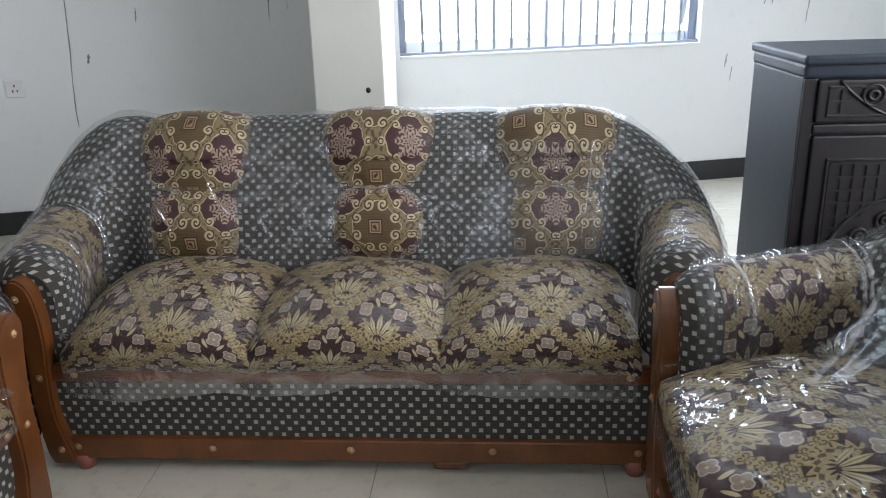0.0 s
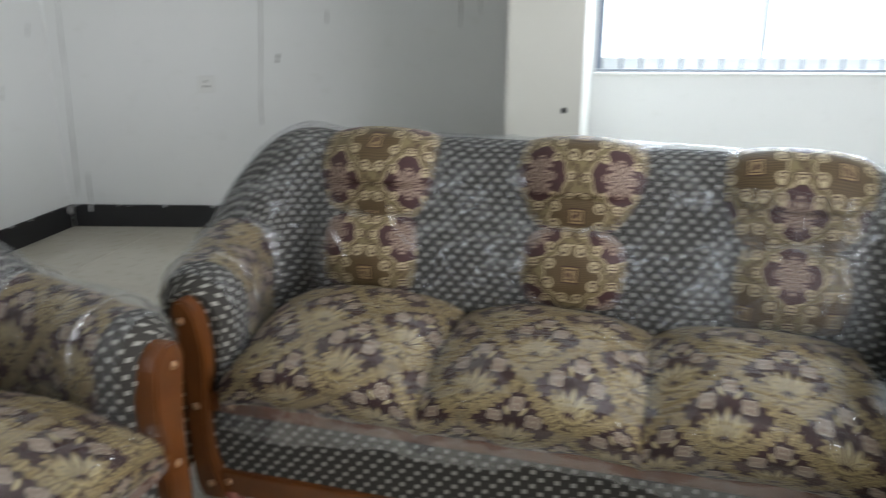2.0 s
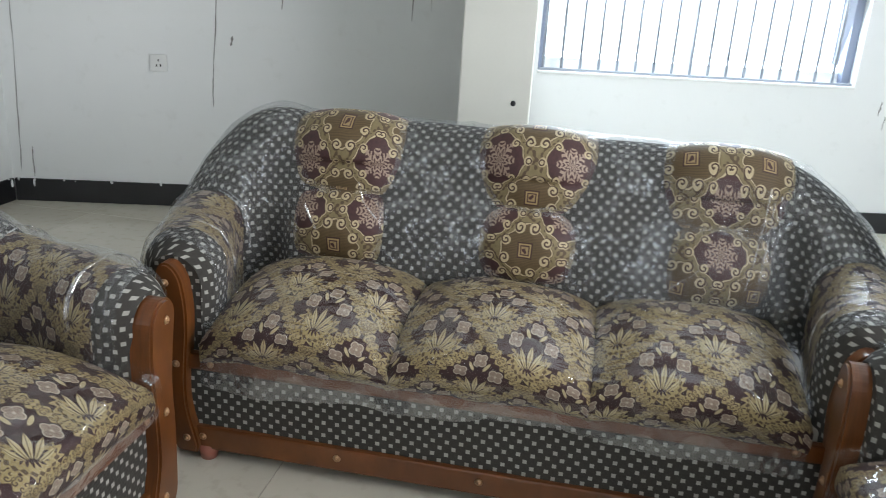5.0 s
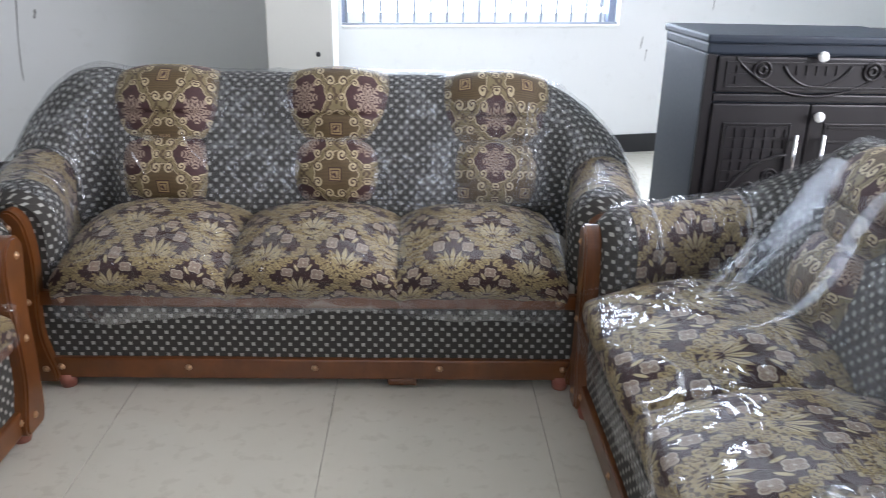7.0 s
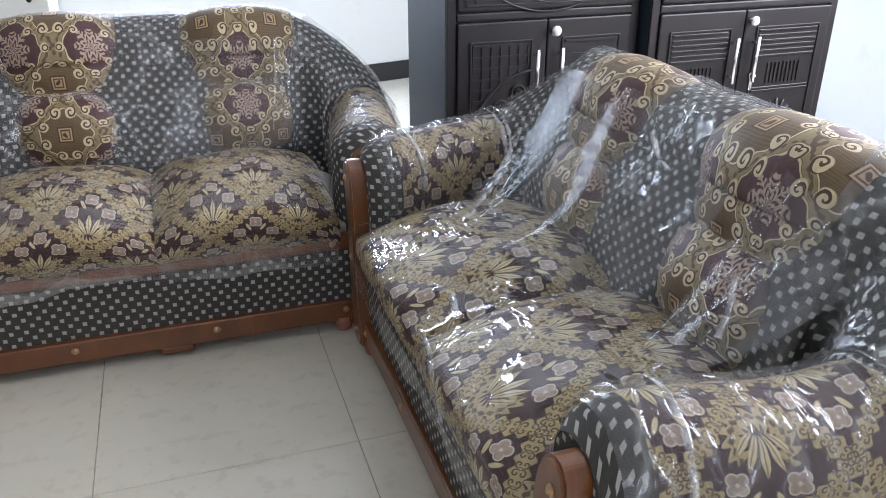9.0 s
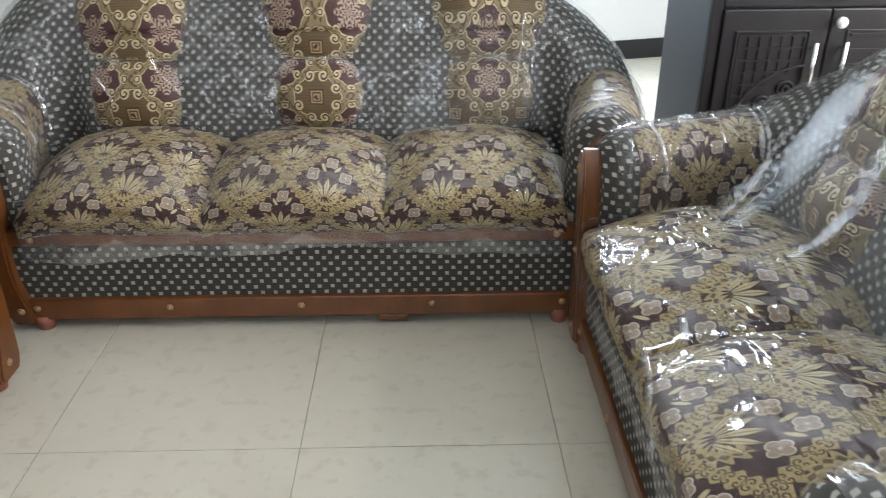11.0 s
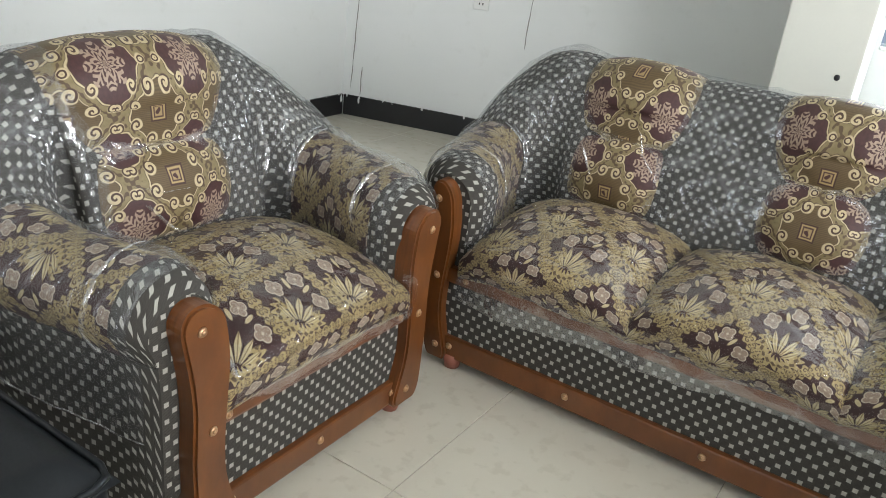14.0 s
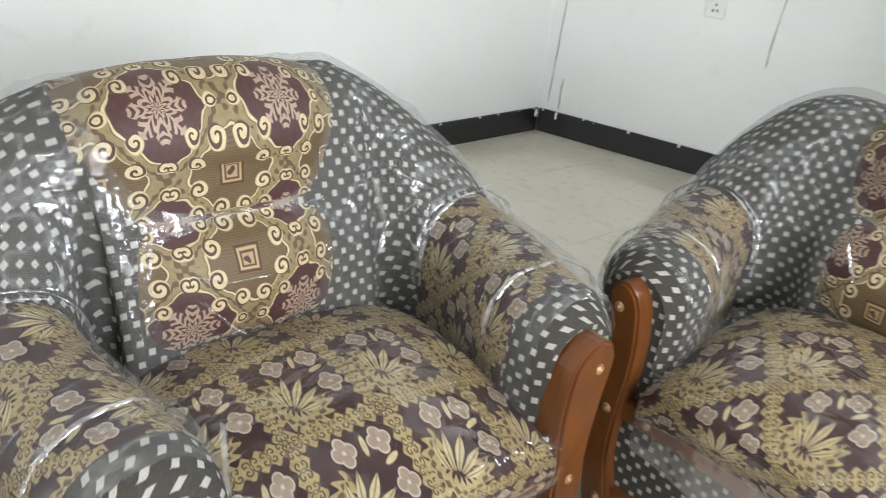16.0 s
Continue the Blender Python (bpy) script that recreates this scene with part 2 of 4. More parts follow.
def wood():
    m, nt, b = material("varnished_wood")
    oc = object_coord(nt)
    mp = nt.nodes.new("ShaderNodeMapping")
    mp.inputs["Scale"].default_value = (3.0, 14.0, 1.6)
    nt.links.new(oc, mp.inputs["Vector"])
    n1 = noise_of(nt, mp.outputs[0], 6.0, 6.0, 0.6)
    n2 = noise_of(nt, oc, 7.0, 2.0)
    c = mix(nt, n1, (0.042, 0.013, 0.0035), (0.225, 0.074, 0.015))
    c = mix(nt, n2.below(0.45, 0.15) * 0.55, c, (0.085, 0.026, 0.006))
    nt.links.new(c, b.inputs["Base Color"])
    b.inputs["Roughness"].default_value = 0.32
    b.inputs["Coat Weight"].default_value = 0.3
    bump(nt, b, n1, 0.12, 0.002)
    return m


def wall_paint():
    m, nt, b = material("wall_paint")
    oc = object_coord(nt)
    n1, n2, n3 = noise_of(nt, oc, 1.3, 4.0), noise_of(nt, oc, 9.0, 5.0, 0.65), noise_of(nt, oc, 120.0, 2.0)
    c = mix(nt, n1, (0.70, 0.72, 0.71), (0.79, 0.80, 0.79))
    c = mix(nt, n2.below(0.36, 0.06) * 0.25, c, (0.60, 0.61, 0.58))
    nt.links.new(c, b.inputs["Base Color"])
    b.inputs["Roughness"].default_value = 0.6
    bump(nt, b, n2 + n3 * 0.3, 0.12, 0.003)
    return m


def tile_stone():
    m, nt, b = material("cream_tile")
    oc = object_coord(nt)
    geo = nt.nodes.new("ShaderNodeNewGeometry").outputs["Position"]
    info = Val(nt, nt.nodes.new("ShaderNodeObjectInfo").outputs["Random"])
    n1, n2 = noise_of(nt, geo, 3.0, 5.0, 0.6), noise_of(nt, geo, 22.0, 4.0)
    c = mix(nt, n1, (0.54, 0.50, 0.41), (0.66, 0.63, 0.535))
    c = mix(nt, n2.below(0.40, 0.05) * 0.35, c, (0.44, 0.40, 0.31))
    c = mix(nt, info * 0.25, c, (0.60, 0.57, 0.48))
    nt.links.new(c, b.inputs["Base Color"])
    nt.links.new((n2 * 0.14 + 0.09).s, b.inputs["Roughness"])
    b.inputs["Specular IOR Level"].default_value = 0.7
    bump(nt, b, n2, 0.04, 0.001)
    return m


def pleat_plastic():
    """Folded plastic film, glossy and hazy; its white puts highlight lines into the pleats."""
    m, nt, b = material("pleated_plastic")
    nt.nodes.remove(b)
    gl = nt.nodes.new("ShaderNodeBsdfGlossy")
    gl.inputs["Roughness"].default_value = 0.16
    df = nt.nodes.new("ShaderNodeBsdfDiffuse")
    df.inputs["Color"].default_value = (0.85, 0.87, 0.88, 1)
    tr = nt.nodes.new("ShaderNodeBsdfTransparent")
    n = noise_of(nt, object_coord(nt), 40.0, 2.0)
    m1, m2 = nt.nodes.new("ShaderNodeMixShader"), nt.nodes.new("ShaderNodeMixShader")
    m1.inputs[0].default_value = 0.35
    nt.links.new(gl.outputs[0], m1.inputs[1])
    nt.links.new(df.outputs[0], m1.inputs[2])
    nt.links.new((n.below(0.5, 0.2).flip() * 0.5).s, m2.inputs[0])
    nt.links.new(tr.outputs[0], m2.inputs[1])
    nt.links.new(m1.outputs[0], m2.inputs[2])
    nt.links.new(m2.outputs[0], nt.nodes["Material Output"].inputs[0])
    return m


PLEAT = pleat_plastic()
DOTTED, DAMASK, SCROLL, PLASTIC, WOOD = dotted_fabric(), damask_fabric(), scroll_fabric(), clear_plastic("clear_plastic", 0.009, 0.17, 0.042), wood()
FILM = clear_plastic("stretched_film", 0.0015, 0.010, 0.045)
VEIL = clear_plastic("hanging_film", 0.003, 0.020, 0.030)
SEAT_FILM = clear_plastic("seat_film", 0.013, 0.060, 0.002, 5.0)
LOOSE = clear_plastic("loose_film", 0.017, 0.20, 0.045, 5.5)
HEM = clear_plastic("milky_film", 0.006, 0.12, 0.06)
WALL, TILE = wall_paint(), tile_stone()
COLUMN = plain("cream_paint", (0.60, 0.60, 0.54), (0.68, 0.675, 0.61), 0.6, 3.0)
GROUT = plain("grout", (0.31, 0.285, 0.235), (0.41, 0.38, 0.315), 0.9)
BLACK = plain("black_skirting", (0.008, 0.008, 0.009), (0.02, 0.02, 0.022), 0.35, 8.0, bumps=0.2)
ESPRESSO = plain("espresso_lacquer", (0.009, 0.008, 0.0085), (0.021, 0.018, 0.019), 0.40, 5.0, coat=0.05)
ESPRESSO.node_tree.nodes["Principled BSDF"].inputs["Specular IOR Level"].default_value = 0.36
SLATE = plain("slate_laminate", (0.013, 0.020, 0.032), (0.021, 0.030, 0.045), 0.5, 4.0)
SLATE.node_tree.nodes["Principled BSDF"].inputs["Specular IOR Level"].default_value = 0.28
LEATHER = plain("black_leather", (0.004, 0.005, 0.006), (0.010, 0.012, 0.014), 0.42, 9.0, bumps=0.3, fine=140.0)
LEATHER.node_tree.nodes["Principled BSDF"].inputs["Specular IOR Level"].default_value = 0.28
CHROME = plain("chrome", (0.75, 0.75, 0.76), (0.85, 0.85, 0.86), 0.12, metal=1.0, bumps=0.02)
KNOB = plain("pale_knob", (0.70, 0.70, 0.68), (0.82, 0.82, 0.80), 0.15, bumps=0.02)
STEEL = plain("painted_steel", (0.22, 0.24, 0.27), (0.32, 0.34, 0.37), 0.45)
FRAME_BLUE = plain("window_frame_paint", (0.16, 0.19, 0.26), (0.22, 0.25, 0.33), 0.4)
SOCKET = plain("socket_plastic", (0.66, 0.67, 0.65), (0.74, 0.75, 0.73), 0.35)
CRACK = plain("crack_shadow", (0.16, 0.16, 0.15), (0.30, 0.30, 0.28), 0.9)
BRASS = plain("stud_metal", (0.36, 0.20, 0.10), (0.50, 0.32, 0.18), 0.35, metal=0.6, bumps=0.05)
FOOT = plain("red_foot", (0.22, 0.07, 0.045), (0.32, 0.12, 0.08), 0.5)


def glass_mat():
    m, nt, b = material("window_glass")
    b.inputs["Transmission Weight"].default_value = 1.0
    b.inputs["Roughness"].default_value = 0.02
    b.inputs["Base Color"].default_value = (0.95, 0.98, 0.97, 1)
    b.inputs["IOR"].default_value = 1.05
    return m


def daylight_mat():
    m, nt, b = material("overcast_daylight")
    b.inputs["Base Color"].default_value = (0.8, 0.85, 0.9, 1)
    b.inputs["Emission Color"].default_value = (0.93, 0.97, 1.0, 1)
    b.inputs["Emission Strength"].default_value = 5.0
    return m


GLASS, DAYLIGHT = glass_mat(), daylight_mat()


# ---------------------------------------------------------------- mesh helpers
def part(name, bm, mat, parent=None, label="", smooth=True):
    me = bpy.data.meshes.new(name)
    bm.normal_update()
    bm.to_mesh(me)
    bm.free()
    me.materials.append(mat)
    if smooth:
        for p in me.polygons:
            p.use_smooth = True
    ob = new(name, me)
    if parent is not None:
        ob.parent = parent
    if label:
        tagged(ob, label=label)
    return ob


def empty(name, m, label, category, group="", kind=""):
    ob = new(name)
    ob.empty_display_size = 0.1
    ob.matrix_world = m
    return tagged(ob, label, category, group, kind)


def box_bm(x0, x1, y0, y1, z0, z1, bevel=0.0, bm=None, seg=2):
    own = bm is None
    bm = bm or bmesh.new()
    r = bmesh.ops.create_cube(bm, size=1.0, matrix=Matrix.Translation(((x0 + x1) / 2, (y0 + y1) / 2, (z0 + z1) / 2)) @ Matrix.Diagonal((x1 - x0, y1 - y0, z1 - z0, 1)))
    if bevel:
        es = {e for v in r["verts"] for e in v.link_edges}
        bmesh.ops.bevel(bm, geom=list(es), offset=bevel, segments=seg, affect="EDGES", profile=0.6)
    return bm


def grid_bm(nu, nv, fn, closed=False):
    """A sheet of nu by nv points; fn(i, j) gives a place and its cloth coordinates in metres."""
    bm = bmesh.new()
    uvl = bm.loops.layers.uv.new("UVMap")
    pts = [[fn(i, j) for j in range(nv)] for i in range(nu)]
    vs = [[bm.verts.new(p[0]) for p in row] for row in pts]
    for i in range(nu - 1):
        for j in range(nv - 1):
            quad = ((i, j), (i + 1, j), (i + 1, j + 1), (i, j + 1))
            f = bm.faces.new([vs[a][c] for a, c in quad])
            for lp, (a, c) in zip(f.loops, quad):
                lp[uvl].uv = pts[a][c][1]
    return bm


def tube_bm(points, radius, sides=8, bm=None):
    """A round bar along a line of points."""
    bm = bm or bmesh.new()
    pts = [Vector(p) for p in points]
    rings = []
    for i, p in enumerate(pts):
        d = (pts[min(i + 1, len(pts) - 1)] - pts[max(i - 1, 0)]).normalized()
        a = d.cross(Vector((0, 0, 1)))
        a = a.normalized() if a.length > 1e-4 else Vector((1, 0, 0))
        c = d.cross(a)
        rings.append([bm.verts.new(p + radius * (math.cos(2 * math.pi * k / sides) * a + math.sin(2 * math.pi * k / sides) * c)) for k in range(sides)])
    for r0, r1 in zip(rings, rings[1:]):
        for k in range(sides):
            bm.faces.new((r0[k], r0[(k + 1) % sides], r1[(k + 1) % sides], r1[k]))
    bm.faces.new(rings[0])
    bm.faces.new(rings[-1])
    bmesh.ops.recalc_face_normals(bm, faces=bm.faces)
    return bm


def prism_bm(outline, y0, y1, bevel=0.0):
    """A flat shape in x and z, from y0 to y1 deep."""
    bm = bmesh.new()
    f = bm.faces.new([bm.verts.new((x, y0, z)) for x, z in outline])
    r = bmesh.ops.extrude_face_region(bm, geom=[f])
    bmesh.ops.translate(bm, verts=[v for v in r["geom"] if isinstance(v, bmesh.types.BMVert)], vec=(0, y1 - y0, 0))
    bmesh.ops.recalc_face_normals(bm, faces=bm.faces)
    if bevel:
        es = [e for e in bm.edges if all(abs(v.co.y - y0) < 1e-5 for v in e.verts)]
        bmesh.ops.bevel(bm, geom=es, offset=bevel, segments=2, affect="EDGES")
    return bm


def smooth01(t):
    t = min(1.0, max(0.0, t))
    return t * t * (3 - 2 * t)


# ---------------------------------------------------------------- upholstered seating
ARM_H = 0.612
# flare of the arm and fullness of the shoulder, both sides, by half width
SHOULDERS = {0.79: ((0.124, 0.25, 0.020), (0.108, -0.03, 0.045)), 0.35: ((0.050, 0.08, 0.0), (0.092, 0.0, 0.0)), 0.61: ((0.092, -0.05, 0.0), (0.055, 0.05, 0.0))}


def stations(half, crest=0.848):
    """Points along the padded wall, from one arm's front round the back to the other arm's front:
    x, y, the way outwards, the length so far, whether it is arm or corner, and how far it has risen to the back."""
    cx = half - 0.10

    def one_side(flare, extra, splay):
        """An arm and its shoulder; flare is how far it opens behind, splay in front, extra how full the shoulder stands."""
        pts, up = [], []
        for k in range(19):
            f = k / 18
            pts.append((half + 0.008 + splay + (flare - splay) * smooth01(f), 0.02 + 0.42 * f))
            up.append(0.05 * smooth01((0.42 * f - 0.32) / 0.10))
        for k in range(1, 15):
            f = k / 15
            a = math.pi / 2 * f
            pts.append((cx + (0.108 + flare) * math.cos(a), 0.44 + 0.21 * math.sin(a)))
            full = 0.25 if half > 0.7 else 0.50
            up.append(0.05 + 0.95 * (full * f + (1 - full) * math.sin(a)) + extra * math.sin(math.pi * f))
        return pts, up

    n = max(14, int(2 * cx / 0.03))
    near, rise = one_side(*SHOULDERS[half][0])
    far, other = one_side(*SHOULDERS[half][1])
    half_pts = near
    out = [(-x, y) for x, y in near] + [(-cx + 2 * cx * k / n, 0.65) for k in range(n + 1)] + far[::-1]
    other = other[::-1]
    rise = rise + [1.0] * (n + 1) + other
    res, u = [], 0.0
    for i, (x, y) in enumerate(out):
        a, b = out[max(0, i - 1)], out[min(len(out) - 1, i + 1)]
        d = Vector((b[0] - a[0], b[1] - a[1])).normalized()
        if i:
            u += math.dist(out[i - 1], out[i])
        res.append((x, y, -d.y, d.x, u, i < len(half_pts) or i >= len(out) - len(half_pts), rise[i], crest, max(0.0, min(1.0, (min(i, len(out) - 1 - i) - 18) / 15))))
    return res


def section(st, half, grow=0.0):
    """The cross-section at a station: offsets outwards and heights, from the seat over the top to the floor outside."""
    x, y, turning, rise = st[0], st[1], st[5], st[6]
    dome = 0.006 * math.cos(min(1.0, abs(x) / (half + 0.1)) * math.pi / 2) if not turning else 0.0
    h = ARM_H + (st[7] - ARM_H) * rise + dome + grow
    q = min(1.0, max(0.0, (y - 0.018) / 0.10))
    nose = math.sqrt(max(0.0, 1 - (1 - q) ** 2)) if turning else 1.0
    shrink = 0.62 + 0.38 * nose
    h -= 0.058 * (1 - nose)
    wi = (0.102 + 0.015 * rise) * shrink + grow
    wo = (0.106 + 0.014 * rise) * shrink + grow
    r = (wi + wo) / 2
    mid = (wo - wi) / 2
    pts = []
    z0 = 0.30
    for k in range(10):
        z = z0 + (h - r - z0) * k / 10
        lean = rise * 0.26 * max(0.0, (0.76 - z)) * smooth01((0.80 - z) / 0.2)
        if turning:
            lean *= st[8] ** 4
        belly = rise * 0.018 * math.sin(math.pi * min(1.0, max(0.0, (z - 0.40) / max(0.05, h - r - 0.40))))
        pts.append((-(wi + lean + belly), z))
    for k in range(13):
        a = math.pi * (1 - k / 12)
        pts.append((mid + r * math.cos(a), h - r + r * math.sin(a)))
    for k in range(1, 9):
        z = h - r - (h - r - 0.075) * k / 8
        tuck = 0.034 * smooth01((h - r - z) / 0.07) * (1 - 0.5 * rise) * shrink
        pts.append((wo - tuck, z))
    return pts


def sweep(sts, half, i0, i1, j0, j1, grow=0.0, push=None):
    """A stretch of the padded wall, with cloth coordinates that follow its surface from the middle of the back."""
    grid = []
    for st in sts:
        grid.append([Vector((st[0] + o * st[2], st[1] + o * st[3], z)) for o, z in section(st, half, grow)])
    n, m = len(grid), len(grid[0])
    mid = min(max(n // 2, i0), i1)
    us = [[0.0] * m for _ in range(n)]
    flat = lambda a, b: math.hypot(a.x - b.x, a.y - b.y)
    for j in range(m):
        for i in range(mid + 1, n):
            us[i][j] = us[i - 1][j] + flat(grid[i][j], grid[i - 1][j])
        for i in range(mid - 1, -1, -1):
            us[i][j] = us[i + 1][j] - flat(grid[i][j], grid[i + 1][j])
    rows = []
    for i in range(i0, i1 + 1):
        v = [0.0]
        for j in range(1, m):
            v.append(v[-1] + (grid[i][j] - grid[i][j - 1]).length)
        row = []
        for j in range(j0, j1 + 1):
            along = us[i][j] if j <= 12 else 0.5 * (us[i][j] + us[i][12])
            row.append((grid[i][j], (along + sts[mid][4] + 0.3, 0.5 + grid[i][10].z - 0.72 + v[j] - v[10])))
        rows.append(row)
    if push:
        rows = [[(push(i, j, p), uv) for j, (p, uv) in enumerate(row)] for i, row in enumerate(rows)]
    return grid_bm(len(rows), len(rows[0]), lambda i, j: rows[i][j])


def creased(p, amount=0.006, scale=7.0, seed=0.0):
    """Soft folds of cloth."""
    q = p * scale + Vector((seed, seed * 0.7, seed * 1.3))
    return amount * (noise.noise(q) + 0.5 * noise.noise(q * 2.3))


def panel_outline(side, wide, top, base):
    """The S-shaped show-wood front of an arm; side is -1 or 1, towards the outside; top and base say how far out its ends stand."""
    left, right = [], []
    for k in range(45):
        t = (1 - math.cos(math.pi * k / 44)) / 2
        z = 0.030 + 0.528 * t
        centre = -top + (top - base) * (1 - smooth01(t * 1.05)) - 0.016 * math.sin(t * math.pi * 2)
        w = wide * (0.039 + 0.011 * smooth01((t - 0.5) / 0.38) + 0.014 * smooth01((0.30 - t) / 0.28))
        if t > 0.90:
            w *= math.sqrt(max(0.02, 1 - ((t - 0.90) / 0.101) ** 2))
        if t < 0.08:
            w *= 0.62 + 0.38 * math.sqrt(max(0.0, 1 - ((0.08 - t) / 0.08) ** 2))
        left.append((side * (-centre + w), z))
        right.append((side * (-centre - w), z))
    return left + right[::-1]


def stud_bm(x, y, z):
    bm = bmesh.new()
    m = Matrix.Translation((x, y, z)) @ Matrix.Rotation(radians(90), 4, "X")
    bmesh.ops.create_cone(bm, cap_ends=True, segments=16, radius1=0.0105, radius2=0.008, depth=0.004, matrix=m)
    bmesh.ops.create_cone(bm, cap_ends=True, segments=12, radius1=0.0055, radius2=0.003, depth=0.004, matrix=Matrix.Translation((0, -0.003, 0)) @ m)
    return bm


def cushion_point(x0, x1, a, t, seed, top=0.462, fill=0.0):
    """A point of a puffed seat cushion that rolls over the front rail: a from -1 to 1 across, t from the front's foot to the back."""
    puff = (1 - abs(a) ** 2.6) ** 0.75 if abs(a) < 1 else 0.0
    puff = max(puff, fill)
    lip = 0.116 + 0.018 * puff
    reach = 0.060 + 0.028 * puff
    if t < 0.36:
        ang = t / 0.36 * math.pi * 0.62
        y = 0.045 - reach * math.sin(ang)
        z = 0.285 + lip * (1 - math.cos(ang)) / (1 - math.cos(math.pi * 0.62))
    else:
        k = (t - 0.36) / 0.64
        y0 = 0.045 - reach * math.sin(math.pi * 0.62)
        y = y0 + (0.50 - y0) * k
        z = 0.285 + lip + (top - 0.285 - lip) * math.sin(min(1, k * 1.7) * math.pi / 2) + 0.030 * puff * math.sin(math.pi * min(1.0, k * 1.02 + 0.02)) - 0.02 * smooth01((k - 0.7) / 0.3)
    z -= 0.050 * (1 - puff) * smooth01(t / 0.3)
    return Vector(((x0 + x1) / 2 + a * (x1 - x0) / 2, y, z)), puff


def seat_cushion_bm(x0, x1, seed, turn=0.0):
    nu, nv = 31, 38

    def fn(i, j):
        a, t = i / (nu - 1) * 2 - 1, j / (nv - 1)
        p, puff = cushion_point(x0, x1, a, t, seed)
        p.z += creased(p, 0.008, 9.0, seed) * puff
        p.y -= creased(p, 0.007, 10.0, seed + 3) * smooth01((0.4 - t) / 0.3) * puff
        cu, cv = p.x + seed * 0.37, t * 0.66 + seed * 0.21
        return p, (cu * math.cos(turn) - cv * math.sin(turn), cu * math.sin(turn) + cv * math.cos(turn))

    return grid_bm(nu, nv, fn)


def back_panel_bm(xc, w_top, w_low, half, seed, uoff, voff, crest, pinch):
    """The figured cloth panel of the back: over the crest, a full upper roll, a tuck, and a lower roll."""
    ref = (xc, 0.65, 0.0, 1.0, 0.0, False, 1.0, crest)
    sec = section(ref, half)
    line, acc = [], 0.0
    for k in range(len(sec)):
        if k:
            acc += math.dist(sec[k - 1], sec[k])
        line.append((acc, sec[k]))
    start, end = line[4][0] - 0.02, line[18][0]
    nu, nv = 19, 46

    def at(s):
        for (a, p), (b, q) in zip(line, line[1:]):
            if a <= s <= b:
                f = (s - a) / (b - a)
                d = Vector((q[0] - p[0], q[1] - p[1])).normalized()
                return p[0] + f * (q[0] - p[0]), p[1] + f * (q[1] - p[1]), Vector((-d.y, d.x))
        return (*line[-1][1], Vector((1, 0)))

    def fn(i, j):
        a, t = i / (nu - 1) * 2 - 1, j / (nv - 1)
        s = start + (end - start) * t
        o, z, n = at(s)
        tuck = 0.38
        side = (1 - abs(a) ** 2.6)
        if t < tuck:
            lobe = math.sin(math.pi * t / tuck) ** 0.7 if 0 < t < tuck else 0
            b = 0.040 * lobe
            w = w_low * (pinch + (1 - pinch) * lobe ** 0.8)
        else:
            k = (t - tuck) / (1 - tuck)
            lobe = math.sin(math.pi * min(1.0, k * 1.0)) ** 0.6 if 0 < k < 1 else 0
            b = 0.050 * lobe * (1 - 0.55 * smooth01((k - 0.45) / 0.5))
            w = w_low * pinch + (w_top - w_low * pinch) * math.sin(min(1.0, k * 1.9) * math.pi / 2) ** 0.8
        off = 0.004 + b * side - 0.010 * (1 - side)
        x = xc + a * w / 2
        p = Vector((x, 0.65 + o + n.x * off, z + n.y * off))
        p.y += creased(p, 0.006, 12.0, seed) * side
        return p, (a * w / 2 + uoff, s + voff - (0.056 if t < tuck else 0.0))

    return grid_bm(nu, nv, fn)


